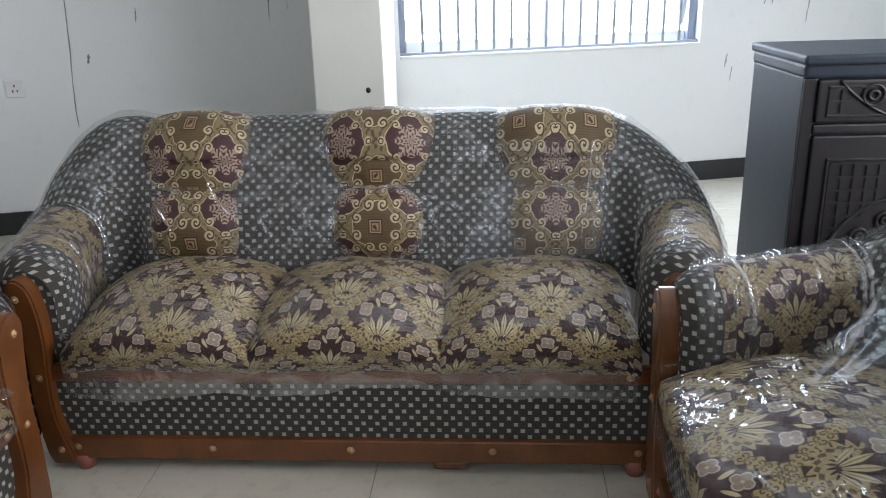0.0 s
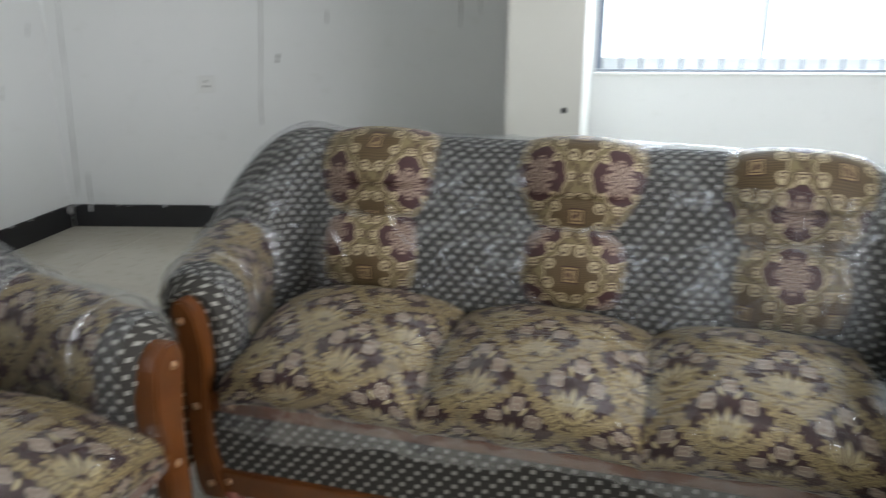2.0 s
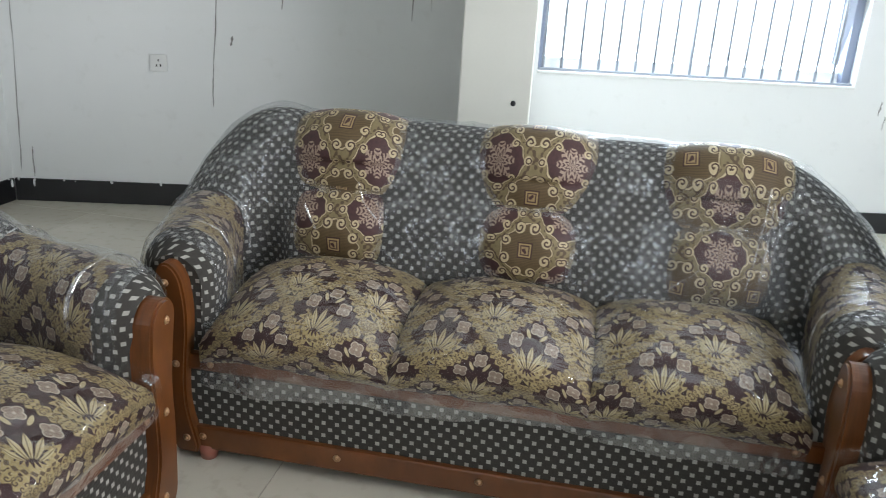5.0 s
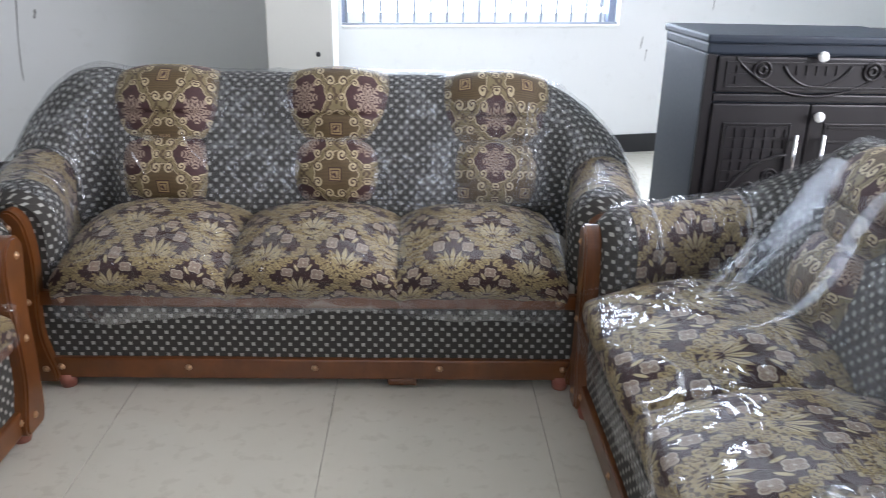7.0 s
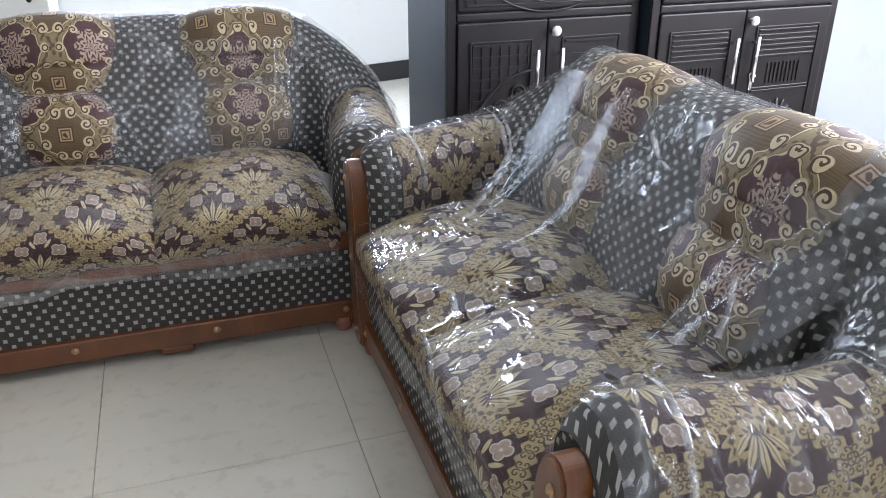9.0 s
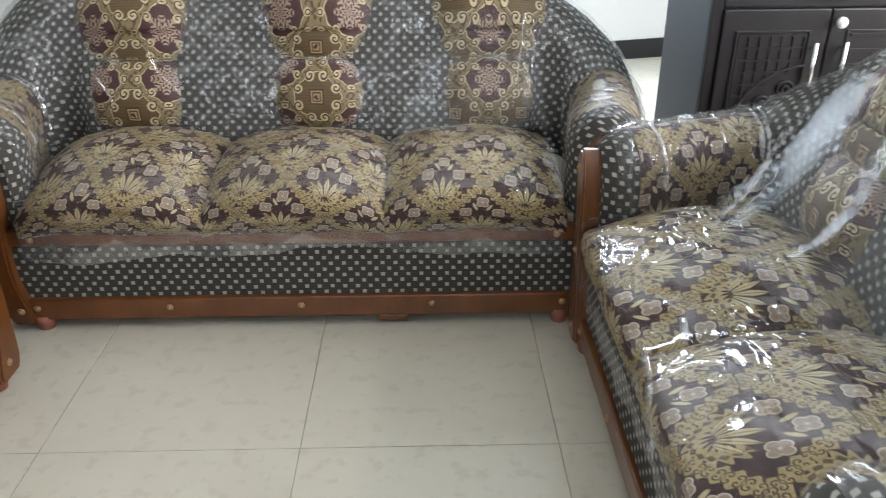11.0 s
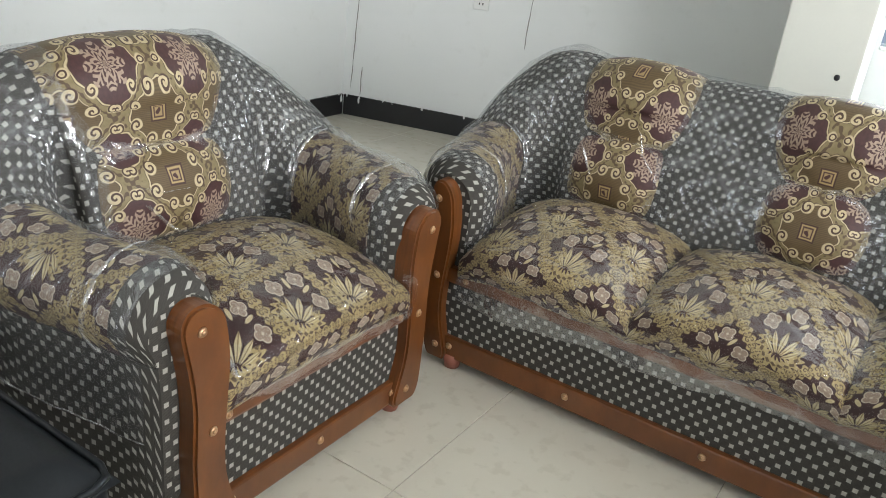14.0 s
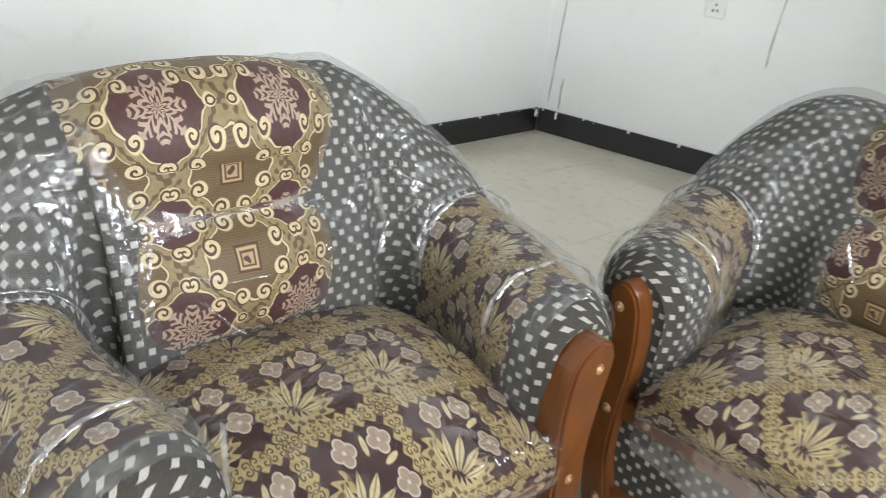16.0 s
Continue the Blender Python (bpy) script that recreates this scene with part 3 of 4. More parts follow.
def seating(name, half, seats, m, label, category, panels, front, crest=0.848):
    """A padded seat with scrolled arms: one to three seat cushions and figured back panels."""
    root = empty(name, m, label, category, "matching upholstered seats")
    sts = stations(half, crest)
    n = len(sts)
    A0, A1 = 4 if seats == 3 else 3, 18
    last = n - 1
    ripple = lambda i, j, p: p + Vector((0, 0, 1)) * creased(p, 0.004, 9.0) + Vector((1, 0.4, 0)) * creased(p, 0.005, 8.0, 5.0)
    TUCK = 23
    for a, b in ((0, A0), (last - A0, last)):
        part("arm_end", sweep(sts, half, a, b, 0, TUCK, push=ripple), DOTTED, root)
    for side in (-1, 1):
        st = sts[0] if side < 0 else sts[-1]
        cap = bmesh.new()
        face = cap.faces.new([cap.verts.new((st[0] + o * st[2], st[1] + o * st[3] + 0.002, z)) for o, z in section(st, half)])
        uvl = cap.loops.layers.uv.new("UVMap")
        for lp in face.loops:
            lp[uvl].uv = (lp.vert.co.x, lp.vert.co.z)
        part("arm_cap", cap, DOTTED, root)
    for a, b in ((A0, A1), (last - A1, last - A0)):
        part("arm_top", sweep(sts, half, a, b, 0, TUCK, push=ripple), DAMASK, root, "maroon and gold damask arm top")
        part("arm_side", sweep(sts, half, 0 if a == A0 else a, A1 if a == A0 else last, TUCK, 30), DOTTED, root)
    part("backrest", sweep(sts, half, A1, last - A1, 0, 30, push=ripple), DOTTED, root)
    inner = half - 0.055
    for k in range(seats):
        w = 2 * inner / seats
        part("seat_cushion", seat_cushion_bm(-inner + k * w - 0.004, -inner + (k + 1) * w + 0.004, k * 1.7 + half * 9, math.pi / 4 if seats == 1 else 0.1), DAMASK, root, "puffed damask seat cushion in maroon and gold")
    for k, (xc, wt, wl, uo, vo, pinch) in enumerate(panels):
        part("back_panel", back_panel_bm(xc, wt, wl, half, k * 2.1 + half, uo, vo, crest, pinch), SCROLL, root, "brown back panel with cream scrolls and squares")
    # show-wood and front
    wide, top_out, base_out = front
    for side in (-1, 1):
        bm = prism_bm([(side * half + x, z) for x, z in panel_outline(side, wide, top_out, base_out)], -0.022, 0.030, 0.006)
        pn = part("arm_front", bm, WOOD, root, "varnished S-shaped wooden arm front", smooth=False)
        for x, z in ((-top_out, 0.508), (-0.5 * (top_out + base_out), 0.288), (-base_out, 0.075)):
            part("stud", stud_bm(side * (half - x), -0.024, z), BRASS, pn)
        bm = bmesh.new()
        bmesh.ops.create_cone(bm, cap_ends=True, segments=16, radius1=0.022, radius2=0.032, depth=0.045, matrix=Matrix.Translation((side * (half - 0.05), 0.02, 0.0225)))
        part("foot", bm, FOOT, root)
        bm = bmesh.new()
        bmesh.ops.create_cone(bm, cap_ends=True, segments=16, radius1=0.022, radius2=0.032, depth=0.08, matrix=Matrix.Translation((side * (half - 0.02), 0.60, 0.04)))
        part("foot", bm, FOOT, root)
    w = half + base_out - 0.01 * wide
    rail = box_bm(-w, w, -0.004, 0.03, 0.036, 0.102, 0.006)
    rl = part("bottom_rail", rail, WOOD, root, smooth=False)
    top = part("top_rail", box_bm(-half + 0.006, half - 0.006, -0.004, 0.028, 0.268, 0.312, 0.008), WOOD, root, smooth=False)
    span = 0.335
    k = int((2 * w - 0.06) / span + 0.5)
    for i in range(k + 1):
        x = -w + 0.03 + (2 * w - 0.06) * i / max(1, k)
        part("stud", stud_bm(x, -0.007, 0.074), BRASS, rl)
    for x in (-half + 0.075, half - 0.075):
        part("stud", stud_bm(x, -0.007, 0.290), BRASS, top)
    if seats == 3:
        for x in (0.26,):
            part("rail_block", box_bm(x - 0.045, x + 0.045, 0.0, 0.028, 0.012, 0.04, 0.01), WOOD, root, smooth=False)

    def front_point(i, j):
        x, z = -w - 0.02 + (2 * w + 0.04) * i / 40, 0.095 + 0.185 * j / 8
        p = Vector((x, 0.012, z))
        p.y += creased(p, 0.0025, 6.0)
        return p, (x, z)

    part("front_panel", grid_bm(41, 9, front_point), DOTTED, root)
    # frame under the seat, closed below and behind
    part("base", box_bm(-half - 0.02, half + 0.02, 0.034, 0.70, 0.06, 0.335, 0.01), GROUT, root, smooth=False)
    return root


def ridged(p, scale, seed):
    q = p * scale + Vector((seed, seed * 0.6, -seed))
    return max(0.0, 1 - 5 * abs(noise.noise(q))) ** 2


def wrapping(half, seats, m, seed, label, seat_drop=0.245, crest=0.848, sheet=PLASTIC):
    """Clear plastic pulled over a seat: one sheet round arms and back, one over the cushions with a loose hem."""
    root = empty("plastic_wrap", m, label, "plastic cover", "plastic covers on the seats")
    sts = stations(half, crest)
    last = len(sts) - 1

    def push(i, j, p):
        amp = 0.010 * ridged(p, 4.0, seed) + 0.005 * ridged(p, 9.0, seed + 2) + 0.004 * noise.noise(p * 4)
        return p + Vector((0, -0.45, 0.9)) * amp

    part("back_sheet", sweep(sts, half, 1, last - 1, 3, 26, grow=0.010, push=push), sheet, root)
    inner = half - 0.062
    w = 2 * inner / seats
    nu, nv = 34 * seats, 46

    def fn(i, j):
        x, t = -inner + 2 * inner * i / (nu - 1), j / (nv - 1)
        k = min(seats - 1, int((x + inner) / w))
        a = ((x + inner) / w - k) * 2 - 1
        if t < 0.78:
            tt = 1 - t / 0.78 * 0.80
            p, puff = cushion_point(-inner + k * w, -inner + (k + 1) * w, a, tt, 0, fill=0.45)
            p += Vector((0, -0.012, 0.013))
        else:
            f = (t - 0.78) / 0.22
            p, puff = cushion_point(-inner + k * w, -inner + (k + 1) * w, a, 0.20, 0, fill=0.45)
            p += Vector((0, -0.012, 0.013))
            hem = seat_drop + 0.016 * math.sin(x * 5 + seed) + 0.008 * math.sin(x * 13)
            p.z += (hem - p.z) * f
            p.y += (-0.024 - p.y) * f * f + 0.004 * math.sin(x * 37 + seed) * f
        amp = 0.011 * ridged(p, 4.0, seed + 9) + 0.005 * ridged(p, 10.0, seed + 4)
        p += Vector((0, -0.4, 0.9)) * amp
        return p, (x, t)

    part("seat_sheet", grid_bm(nu, 37, fn), SEAT_FILM, root)
    part("hem", grid_bm(nu, 11, lambda i, j: fn(i, 35 + j)), HEM, root, "milky loose hem of the plastic sheet")
    # gathered edges where the sheet is pulled round the arms
    for i, j0, j1, w in ((18, 7, 25, 0.0035), (17, 9, 24, 0.0025), (5, 9, 24, 0.002)):
        for k in (i, last - i):
            st = sts[k]
            pts = [(st[0] + o * st[2], st[1] + o * st[3], z) for o, z in section(st, half, 0.016)[j0:j1]]
            fold(root, pts, w)
    for a, b in ((1, 17), (last - 17, last - 1)):
        pts = []
        for k in range(a, b + 1, 2):
            st = sts[k]
            o, z = section(st, half, 0.016)[26]
            pts.append((st[0] + o * st[2], st[1] + o * st[3], z))
        fold(root, pts, 0.004)
    return root


def fold(root, pts, radius):
    """A standing pleat of the plastic."""
    fine = []
    for a, b in zip(pts, pts[1:]):
        for k in range(5):
            p = Vector(a).lerp(Vector(b), k / 5)
            fine.append(p + 0.004 * Vector((noise.noise(p * 23), noise.noise(p * 19 + Vector((3, 1, 2))), noise.noise(p * 21 + Vector((7, 5, 1))))))
    fine.append(Vector(pts[-1]))
    rows = []
    for k, p in enumerate(fine):
        w = radius * (0.5 + 1.0 * abs(noise.noise(p * 31)))
        rows.append((p, w))
    bm = bmesh.new()
    prev = None
    for p, w in rows:
        ring = [bm.verts.new(p + Vector((-w, 0.004, 0))), bm.verts.new(p + Vector((0, -0.010, 0.004))), bm.verts.new(p + Vector((w, 0.004, 0)))]
        if prev:
            bm.faces.new((prev[0], prev[1], ring[1], ring[0]))
            bm.faces.new((prev[1], prev[2], ring[2], ring[1]))
        prev = ring
    return part("pleat", bm, PLEAT, root)


def drape(root, top, foot, sag, seed, sheet):
    """A sheet stretched loosely between two lines of points."""
    nu, nv = 40, 26

    def along(line, f):
        x = f * (len(line) - 1)
        i = min(len(line) - 2, int(x))
        return Vector(line[i]).lerp(Vector(line[i + 1]), x - i)

    def fn(i, j):
        u, v = i / (nu - 1), j / (nv - 1)
        p = along(top, u).lerp(along(foot, u), v)
        p += Vector((0, 0.3, -1.0)) * sag * math.sin(math.pi * v)
        p += Vector((0, -0.6, 0.5)) * (0.014 * ridged(Vector((u * 0.9, v * 0.2, 0)), 4.0, seed) + 0.004 * noise.noise(p * 5))
        return p, (u, v)

    return part("loose_sheet", grid_bm(nu, nv, fn), sheet, root)


# ---------------------------------------------------------------- room shell
CEIL = 3.0
SLOPE = math.tan(radians(14.7))


def back_y(x):
    return 4.05 + (x + 2.83) * SLOPE


BW = pose(-2.83, 4.05, 0, 0, 0, 14.7)          # local x runs along the back wall, y outwards
BLEN = 6.90
WIN = (2.78, 4.55, 0.820, 2.15)                # the window's ends along the wall, sill and head


def slab(name, m, boxes, mat, label, category="wall"):
    bm = bmesh.new()
    for b in boxes:
        box_bm(*b, bm=bm)
    ob = part(name, bm, mat, smooth=False)
    ob.matrix_world = m
    return tagged(ob, label, category, kind="structure")


T = 0.24
wall_north = slab("wall_north", BW, [(-0.3, WIN[0], 0, T, 0, CEIL), (WIN[1], BLEN + 0.3, 0, T, 0, CEIL), (WIN[0], WIN[1], 0, T, 0, WIN[2]), (WIN[0], WIN[1], 0, T, WIN[3], CEIL)], WALL, "white painted plaster wall with cracks and scuffs")
corner_e = BW @ Vector((BLEN, 0, 0))
wall_west = slab("wall_west", pose(-2.83, 4.05, 0, 0, 0, 1.0), [(-T, 0, -7.0, 0.3, 0, CEIL)], WALL, "white painted plaster wall with faint scuffs")
EAST = pose(corner_e.x, corner_e.y, 0, 0, 0, -8.5)
wall_east = slab("wall_east", EAST, [(0, T, -8.9, -5.9, 0, CEIL), (0, T, -3.5, 0.2, 0, CEIL), (0, T, -5.9, -3.5, 0, 1.0), (0, T, -5.9, -3.5, 2.3, CEIL)], WALL, "white painted plaster wall with a wide window opening")
# the south opening is made for the fill lamp, out of view
wall_south = slab("wall_south", pose(0, -2.7, 0), [(-3.4, -1.3, -T, 0, 0, CEIL), (0.9, 3.6, -T, 0, 0, CEIL), (-1.3, 0.9, -T, 0, 0, 0.95), (-1.3, 0.9, -T, 0, 2.25, CEIL)], WALL, "white painted plaster wall with an added opening for light")
ceil_bm = box_bm(-3.5, 4.8, -3.1, 6.8, CEIL, CEIL + 0.15)
ceiling = tagged(part("ceiling", ceil_bm, WALL, smooth=False), "plain white painted ceiling", "ceiling", kind="structure")

# column in front of the back wall
column = part("column", box_bm(-0.290, 0.0, 0.0, 1.05, 0.0, CEIL, 0.006), COLUMN, smooth=False)
column.matrix_world = pose(-0.075, 3.64, 0, 0, 0, 4.5)
tagged(column, "cream painted square column against the wall", "column", kind="structure")

# black skirting
def skirting(name, m, x0, x1, axis):
    if axis == "x":
        bm = box_bm(x0, x1, -0.014, -0.001, 0.0, 0.122, 0.003)
    elif axis == "w":
        bm = box_bm(0.001, 0.014, x0, x1, 0.0, 0.122, 0.003)
    else:
        bm = box_bm(-0.014, -0.001, x0, x1, 0.0, 0.122, 0.003)
    ob = part(name, bm, BLACK, smooth=False)
    ob.matrix_world = m
    return tagged(ob, "black painted skirting board", "baseboard", kind="structure")


north_board = skirting("baseboard", BW, 0.015, BLEN - 0.015, "x")
west_board = skirting("baseboard", pose(-2.83, 4.05, 0, 0, 0, 1.0), -6.6, -0.01, "w")


def plaster_fleck(board, x, y, z, size, tall):
    """A splash of plaster that runs over the top of the skirting."""
    bm = bmesh.new()
    bmesh.ops.create_icosphere(bm, subdivisions=2, radius=size)
    for v in bm.verts:
        k = 1 + 0.5 * noise.noise(v.co * 90 + Vector((x * 7, y * 7, z)))
        v.co = Vector((v.co.x * k, v.co.y * k, v.co.z * k * tall))
    bmesh.ops.translate(bm, verts=bm.verts, vec=(x, y, z))
    return part("plaster_fleck", bm, WALL, board, "splash of white plaster")


flecks = random.Random(11)
for x in (0.035, 0.12, 0.27, 0.33, 0.52, 0.78, 1.02):
    plaster_fleck(north_board, x, -0.012, 0.121 - flecks.uniform(0.0, 0.006), flecks.uniform(0.004, 0.008), flecks.uniform(0.6, 1.6))
plaster_fleck(north_board, 0.115, -0.013, 0.105, 0.007, 3.0)
for y in (-0.05, -0.16, -0.31, -0.44, -0.70):
    plaster_fleck(west_board, 0.012, y, 0.121 - flecks.uniform(0.0, 0.006), flecks.uniform(0.004, 0.008), flecks.uniform(0.6, 1.6))
plaster_fleck(west_board, 0.013, -0.03, 0.10, 0.008, 3.2)
skirting("baseboard", EAST, -8.0, -0.015, "e")

# ---------------------------------------------------------------- window with bars
window = empty("window_1", BW, "barred window with steel frame and bright daylight behind", "window", kind="structure")
x0, x1, z0, z1 = WIN
fr = bmesh.new()
for b in ((x0, x0 + 0.05, 0.10, 0.16, z0 + 0.02, z1), (x1 - 0.05, x1, 0.06, 0.20, z0 + 0.02, z1), (x0, x1, 0.10, 0.16, z1 - 0.06, z1)):
    box_bm(*b, 0.004, bm=fr)
part("window_frame", fr, FRAME_BLUE, window, smooth=False)
part("bottom_frame", box_bm(x0 + 0.05, x1 - 0.05, 0.10, 0.16, z0 + 0.012, z0 + 0.075, 0.004), SOCKET, window, "pale grey bottom rail of the window", smooth=False)
part("mullion", box_bm((x0 + x1) / 2 - 0.045, (x0 + x1) / 2 - 0.005, 0.10, 0.15, z0 + 0.075, z1 - 0.06, 0.004), SOCKET, window, smooth=False)
part("window_sill", box_bm(x0 + 0.001, x1 - 0.001, -0.012, 0.235, z0 - 0.004, z0 + 0.012, 0.004), SOCKET, window, smooth=False)
for a, b in ((x0 + 0.05, (x0 + x1) / 2 - 0.045), ((x0 + x1) / 2 - 0.005, x1 - 0.05)):
    pane = part("pane", box_bm(a, b, 0.123, 0.129, z0 + 0.075, z1 - 0.06), GLASS, window, smooth=False)
    pane.visible_shadow = False
for k in range(17):
    x = x0 + 0.033 + (x1 - x0 - 0.149) * k / 16
    part("bar", tube_bm([(x, 0.035, z0 + 0.006), (x, 0.035, z1)], 0.0085, 8), STEEL, window)
part("bar_rail", box_bm(x0, x1, 0.026, 0.044, z0 + 0.010, z0 + 0.026, 0.002), STEEL, window, smooth=False)
xm = (x0 + x1) / 2 - 0.010
for s in (0.085, 0.05):
    part("diamond", tube_bm([(xm, 0.03, 1.277 + 0.085 - s), (xm + s * 0.72, 0.03, 1.362), (xm, 0.03, 1.362 + s), (xm - s * 0.72, 0.03, 1.362), (xm, 0.03, 1.277 + 0.085 - s)], 0.007, 6), SOCKET, window, "pale diamond ornament of the window bars")
day = part("backdrop", box_bm(-1.0, 8.5, 2.5, 2.52, -1.0, 5.0), DAYLIGHT, smooth=False)
day.matrix_world = BW
tagged(day, "bright overcast daylight outside the window", "sky", kind="structure")

# ---------------------------------------------------------------- wall socket, stains and cracks
def on_back(x, z):
    return BW @ pose(x, 0, z)


sock = empty("wall_socket", on_back(0.80, 0.765), "white wall socket plate", "socket")
part("plate", box_bm(-0.044, 0.044, -0.011, -0.001, -0.044, 0.044, 0.004), SOCKET, sock, smooth=False)
for dx, dz in ((0, 0.014), (-0.010, -0.012), (0.010, -0.012)):
    part("hole", box_bm(dx - 0.003, dx + 0.003, -0.0125, -0.0105, dz - 0.006, dz + 0.006), BLACK, sock, smooth=False)


def crack(m, pts, width, seed):
    rnd = random.Random(seed)
    fine = []
    for (xa, za), (xb, zb) in zip(pts, pts[1:]):
        for k in range(6):
            f = k / 6
            fine.append((xa + (xb - xa) * f + rnd.uniform(-0.003, 0.003), za + (zb - za) * f))
    fine.append(pts[-1])
    bm = bmesh.new()
    rows = []
    for k, (x, z) in enumerate(fine):
        w = width * (0.45 + rnd.random() * 0.8) * (0.3 if k in (0, len(fine) - 1) else 1)
        rows.append((bm.verts.new((x - w / 2, 0, z)), bm.verts.new((x + w / 2, 0, z)), bm.verts.new((x, 0.0015 * -1, z))))
    for a, b in zip(rows, rows[1:]):
        bm.faces.new((a[0], a[2], b[2], b[0]))
        bm.faces.new((a[2], a[1], b[1], b[2]))
    ob = part("wall_crack", bm, CRACK, smooth=False)
    ob.matrix_world = m @ pose(0, -0.002, 0)
    return tagged(ob, "dark hairline crack in the white plaster", "crack", "cracks in the plaster", kind="structure")


for k, (pts, w) in enumerate((
        ([(1.07, 0.55), (1.075, 0.72), (1.10, 1.05), (1.12, 1.6)], 0.005),
        ([(2.10, 1.045), (2.095, 1.6)], 0.006), ([(2.195, 1.10), (2.19, 1.6)], 0.005),
        ([(1.17, 0.87), (1.18, 0.92)], 0.012), ([(1.30, 1.19), (1.31, 1.27)], 0.014), ([(1.43, 1.06), (1.435, 1.14)], 0.005),
        ([(5.22, 0.92), (5.23, 1.02), (5.26, 1.5)], 0.006), ([(4.94, 1.03), (4.95, 1.08)], 0.008), ([(4.99, 1.03), (4.99, 1.07)], 0.006),
        ([(4.72, 0.68), (4.73, 0.76)], 0.010), ([(4.76, 0.60), (4.765, 0.68)], 0.006), ([(0.05, 0.16), (0.065, 0.5), (0.09, 1.2)], 0.005),
        ([(0.115, 0.13), (0.12, 0.30)], 0.006))):
    crack(BW, pts, w, k)
for k, (y, z) in enumerate(((-0.35, 0.72), (-0.12, 1.0), (-0.9, 0.95))):
    crack(pose(-2.83, 4.05, 0, 0, 0, 1.0) @ pose(0, y, 0, 0, 0, 90), [(0, z), (0.01, z + 0.07)], 0.006, 40 + k)
spot = bmesh.new()
bmesh.ops.create_icosphere(spot, subdivisions=2, radius=0.011, matrix=Matrix.Diagonal((1, 0.35, 1.1, 1)))
nail = tagged(part("wall_plug", spot, BLACK), "small dark plug hole in the cream column", "wall plug")
nail.matrix_world = pose(-0.142, 3.634, 0.802)

# ---------------------------------------------------------------- sofa, armchair, loveseat
SOFA_M = pose(0.010, 2.095, 0)
CHAIR_M = pose(-0.715, 1.523, 0, 0, 0, 90)
LOVE_M = pose(0.782, 1.39, 0, 0, 0, -90)
sofa = seating("sofa", 0.79, 3, SOFA_M, "three-seat sofa in grey dotted fabric and maroon damask on wooden base", "sofa",
               [(-0.53, 0.36, 0.29, 0.0, 0.052, 0.93), (0.03, 0.35, 0.29, 0.0, 0.006, 0.74), (0.555, 0.36, 0.28, 0.1025, 0.06, 0.90)], (0.68, 0.030, -0.010), 0.842)
chair = seating("armchair", 0.35, 1, CHAIR_M, "single armchair in grey dotted fabric and maroon damask with wooden fronts", "armchair",
                [(-0.03, 0.47, 0.38, 0.005, -0.044, 0.82)], (1.0, 0.000, -0.044), 0.858)
love = seating("loveseat", 0.61, 2, LOVE_M, "two-seat sofa in grey dotted fabric and maroon damask with wooden fronts", "sofa",
               [(-0.27, 0.36, 0.29, 0.0, 0.03, 0.80), (0.28, 0.38, 0.31, 0.03, 0.05, 0.80)], (0.8, 0.024, -0.030), 0.822)
sofa_wrap = wrapping(0.79, 3, SOFA_M, 1.0, "clear plastic sheet wrapped over the three-seat sofa", 0.245, 0.842)
chair_wrap = wrapping(0.35, 1, CHAIR_M, 4.0, "clear wrinkled plastic sheet wrapped over the armchair", 0.305, 0.858)
love_wrap = wrapping(0.61, 2, LOVE_M, 7.0, "clear loose plastic sheet wrapped over the two-seat sofa", 0.235, 0.822, LOOSE)
# pleats laid along the highlight lines of the sofa's plastic, in whitened film
for pts, w in (([(0.655, 0.46, 0.79), (0.650, 0.44, 0.70), (0.635, 0.41, 0.60), (0.625, 0.40, 0.52)], 0.006),
               ([(0.685, 0.46, 0.77), (0.690, 0.44, 0.68), (0.680, 0.42, 0.58)], 0.004),
               ([(0.670, 0.46, 0.76), (0.665, 0.43, 0.63), (0.655, 0.41, 0.54)], 0.003),
               ([(0.50, 0.40, 0.56), (0.42, 0.36, 0.51), (0.33, 0.28, 0.505), (0.27, 0.12, 0.50)], 0.004),
               ([(-0.62, 0.42, 0.62), (-0.60, 0.42, 0.57), (-0.585, 0.41, 0.55)], 0.005),
               ([(-0.46, 0.42, 0.70), (-0.44, 0.42, 0.64), (-0.40, 0.41, 0.60)], 0.004)):
    fold(sofa_wrap, pts, w)
for pts, w in (([(-0.15, 0.43, 0.60), (-0.08, 0.42, 0.575), (0.0, 0.42, 0.57)], 0.006),
               ([(-0.13, 0.41, 0.56), (-0.08, 0.40, 0.50), (-0.06, 0.39, 0.485)], 0.006),
               ([(0.22, 0.44, 0.70), (0.235, 0.42, 0.62), (0.22, 0.41, 0.56)], 0.005),
               ([(0.24, 0.46, 0.72), (0.29, 0.44, 0.69), (0.33, 0.42, 0.67)], 0.004),
               ([(0.17, 0.46, 0.77), (0.19, 0.45, 0.74), (0.22, 0.45, 0.73)], 0.005),
               ([(-0.20, 0.20, 0.49), (-0.26, 0.06, 0.46), (-0.27, -0.02, 0.38)], 0.005)):
    fold(chair_wrap, pts, w)
drape(love_wrap, [(-0.46, 0.52, 0.80), (-0.30, 0.53, 0.815), (0.0, 0.53, 0.815), (0.28, 0.53, 0.81)],
      [(-0.42, 0.26, 0.50), (-0.22, 0.20, 0.51), (0.0, 0.22, 0.50), (0.26, 0.28, 0.51)], 0.03, 2.0, FILM)
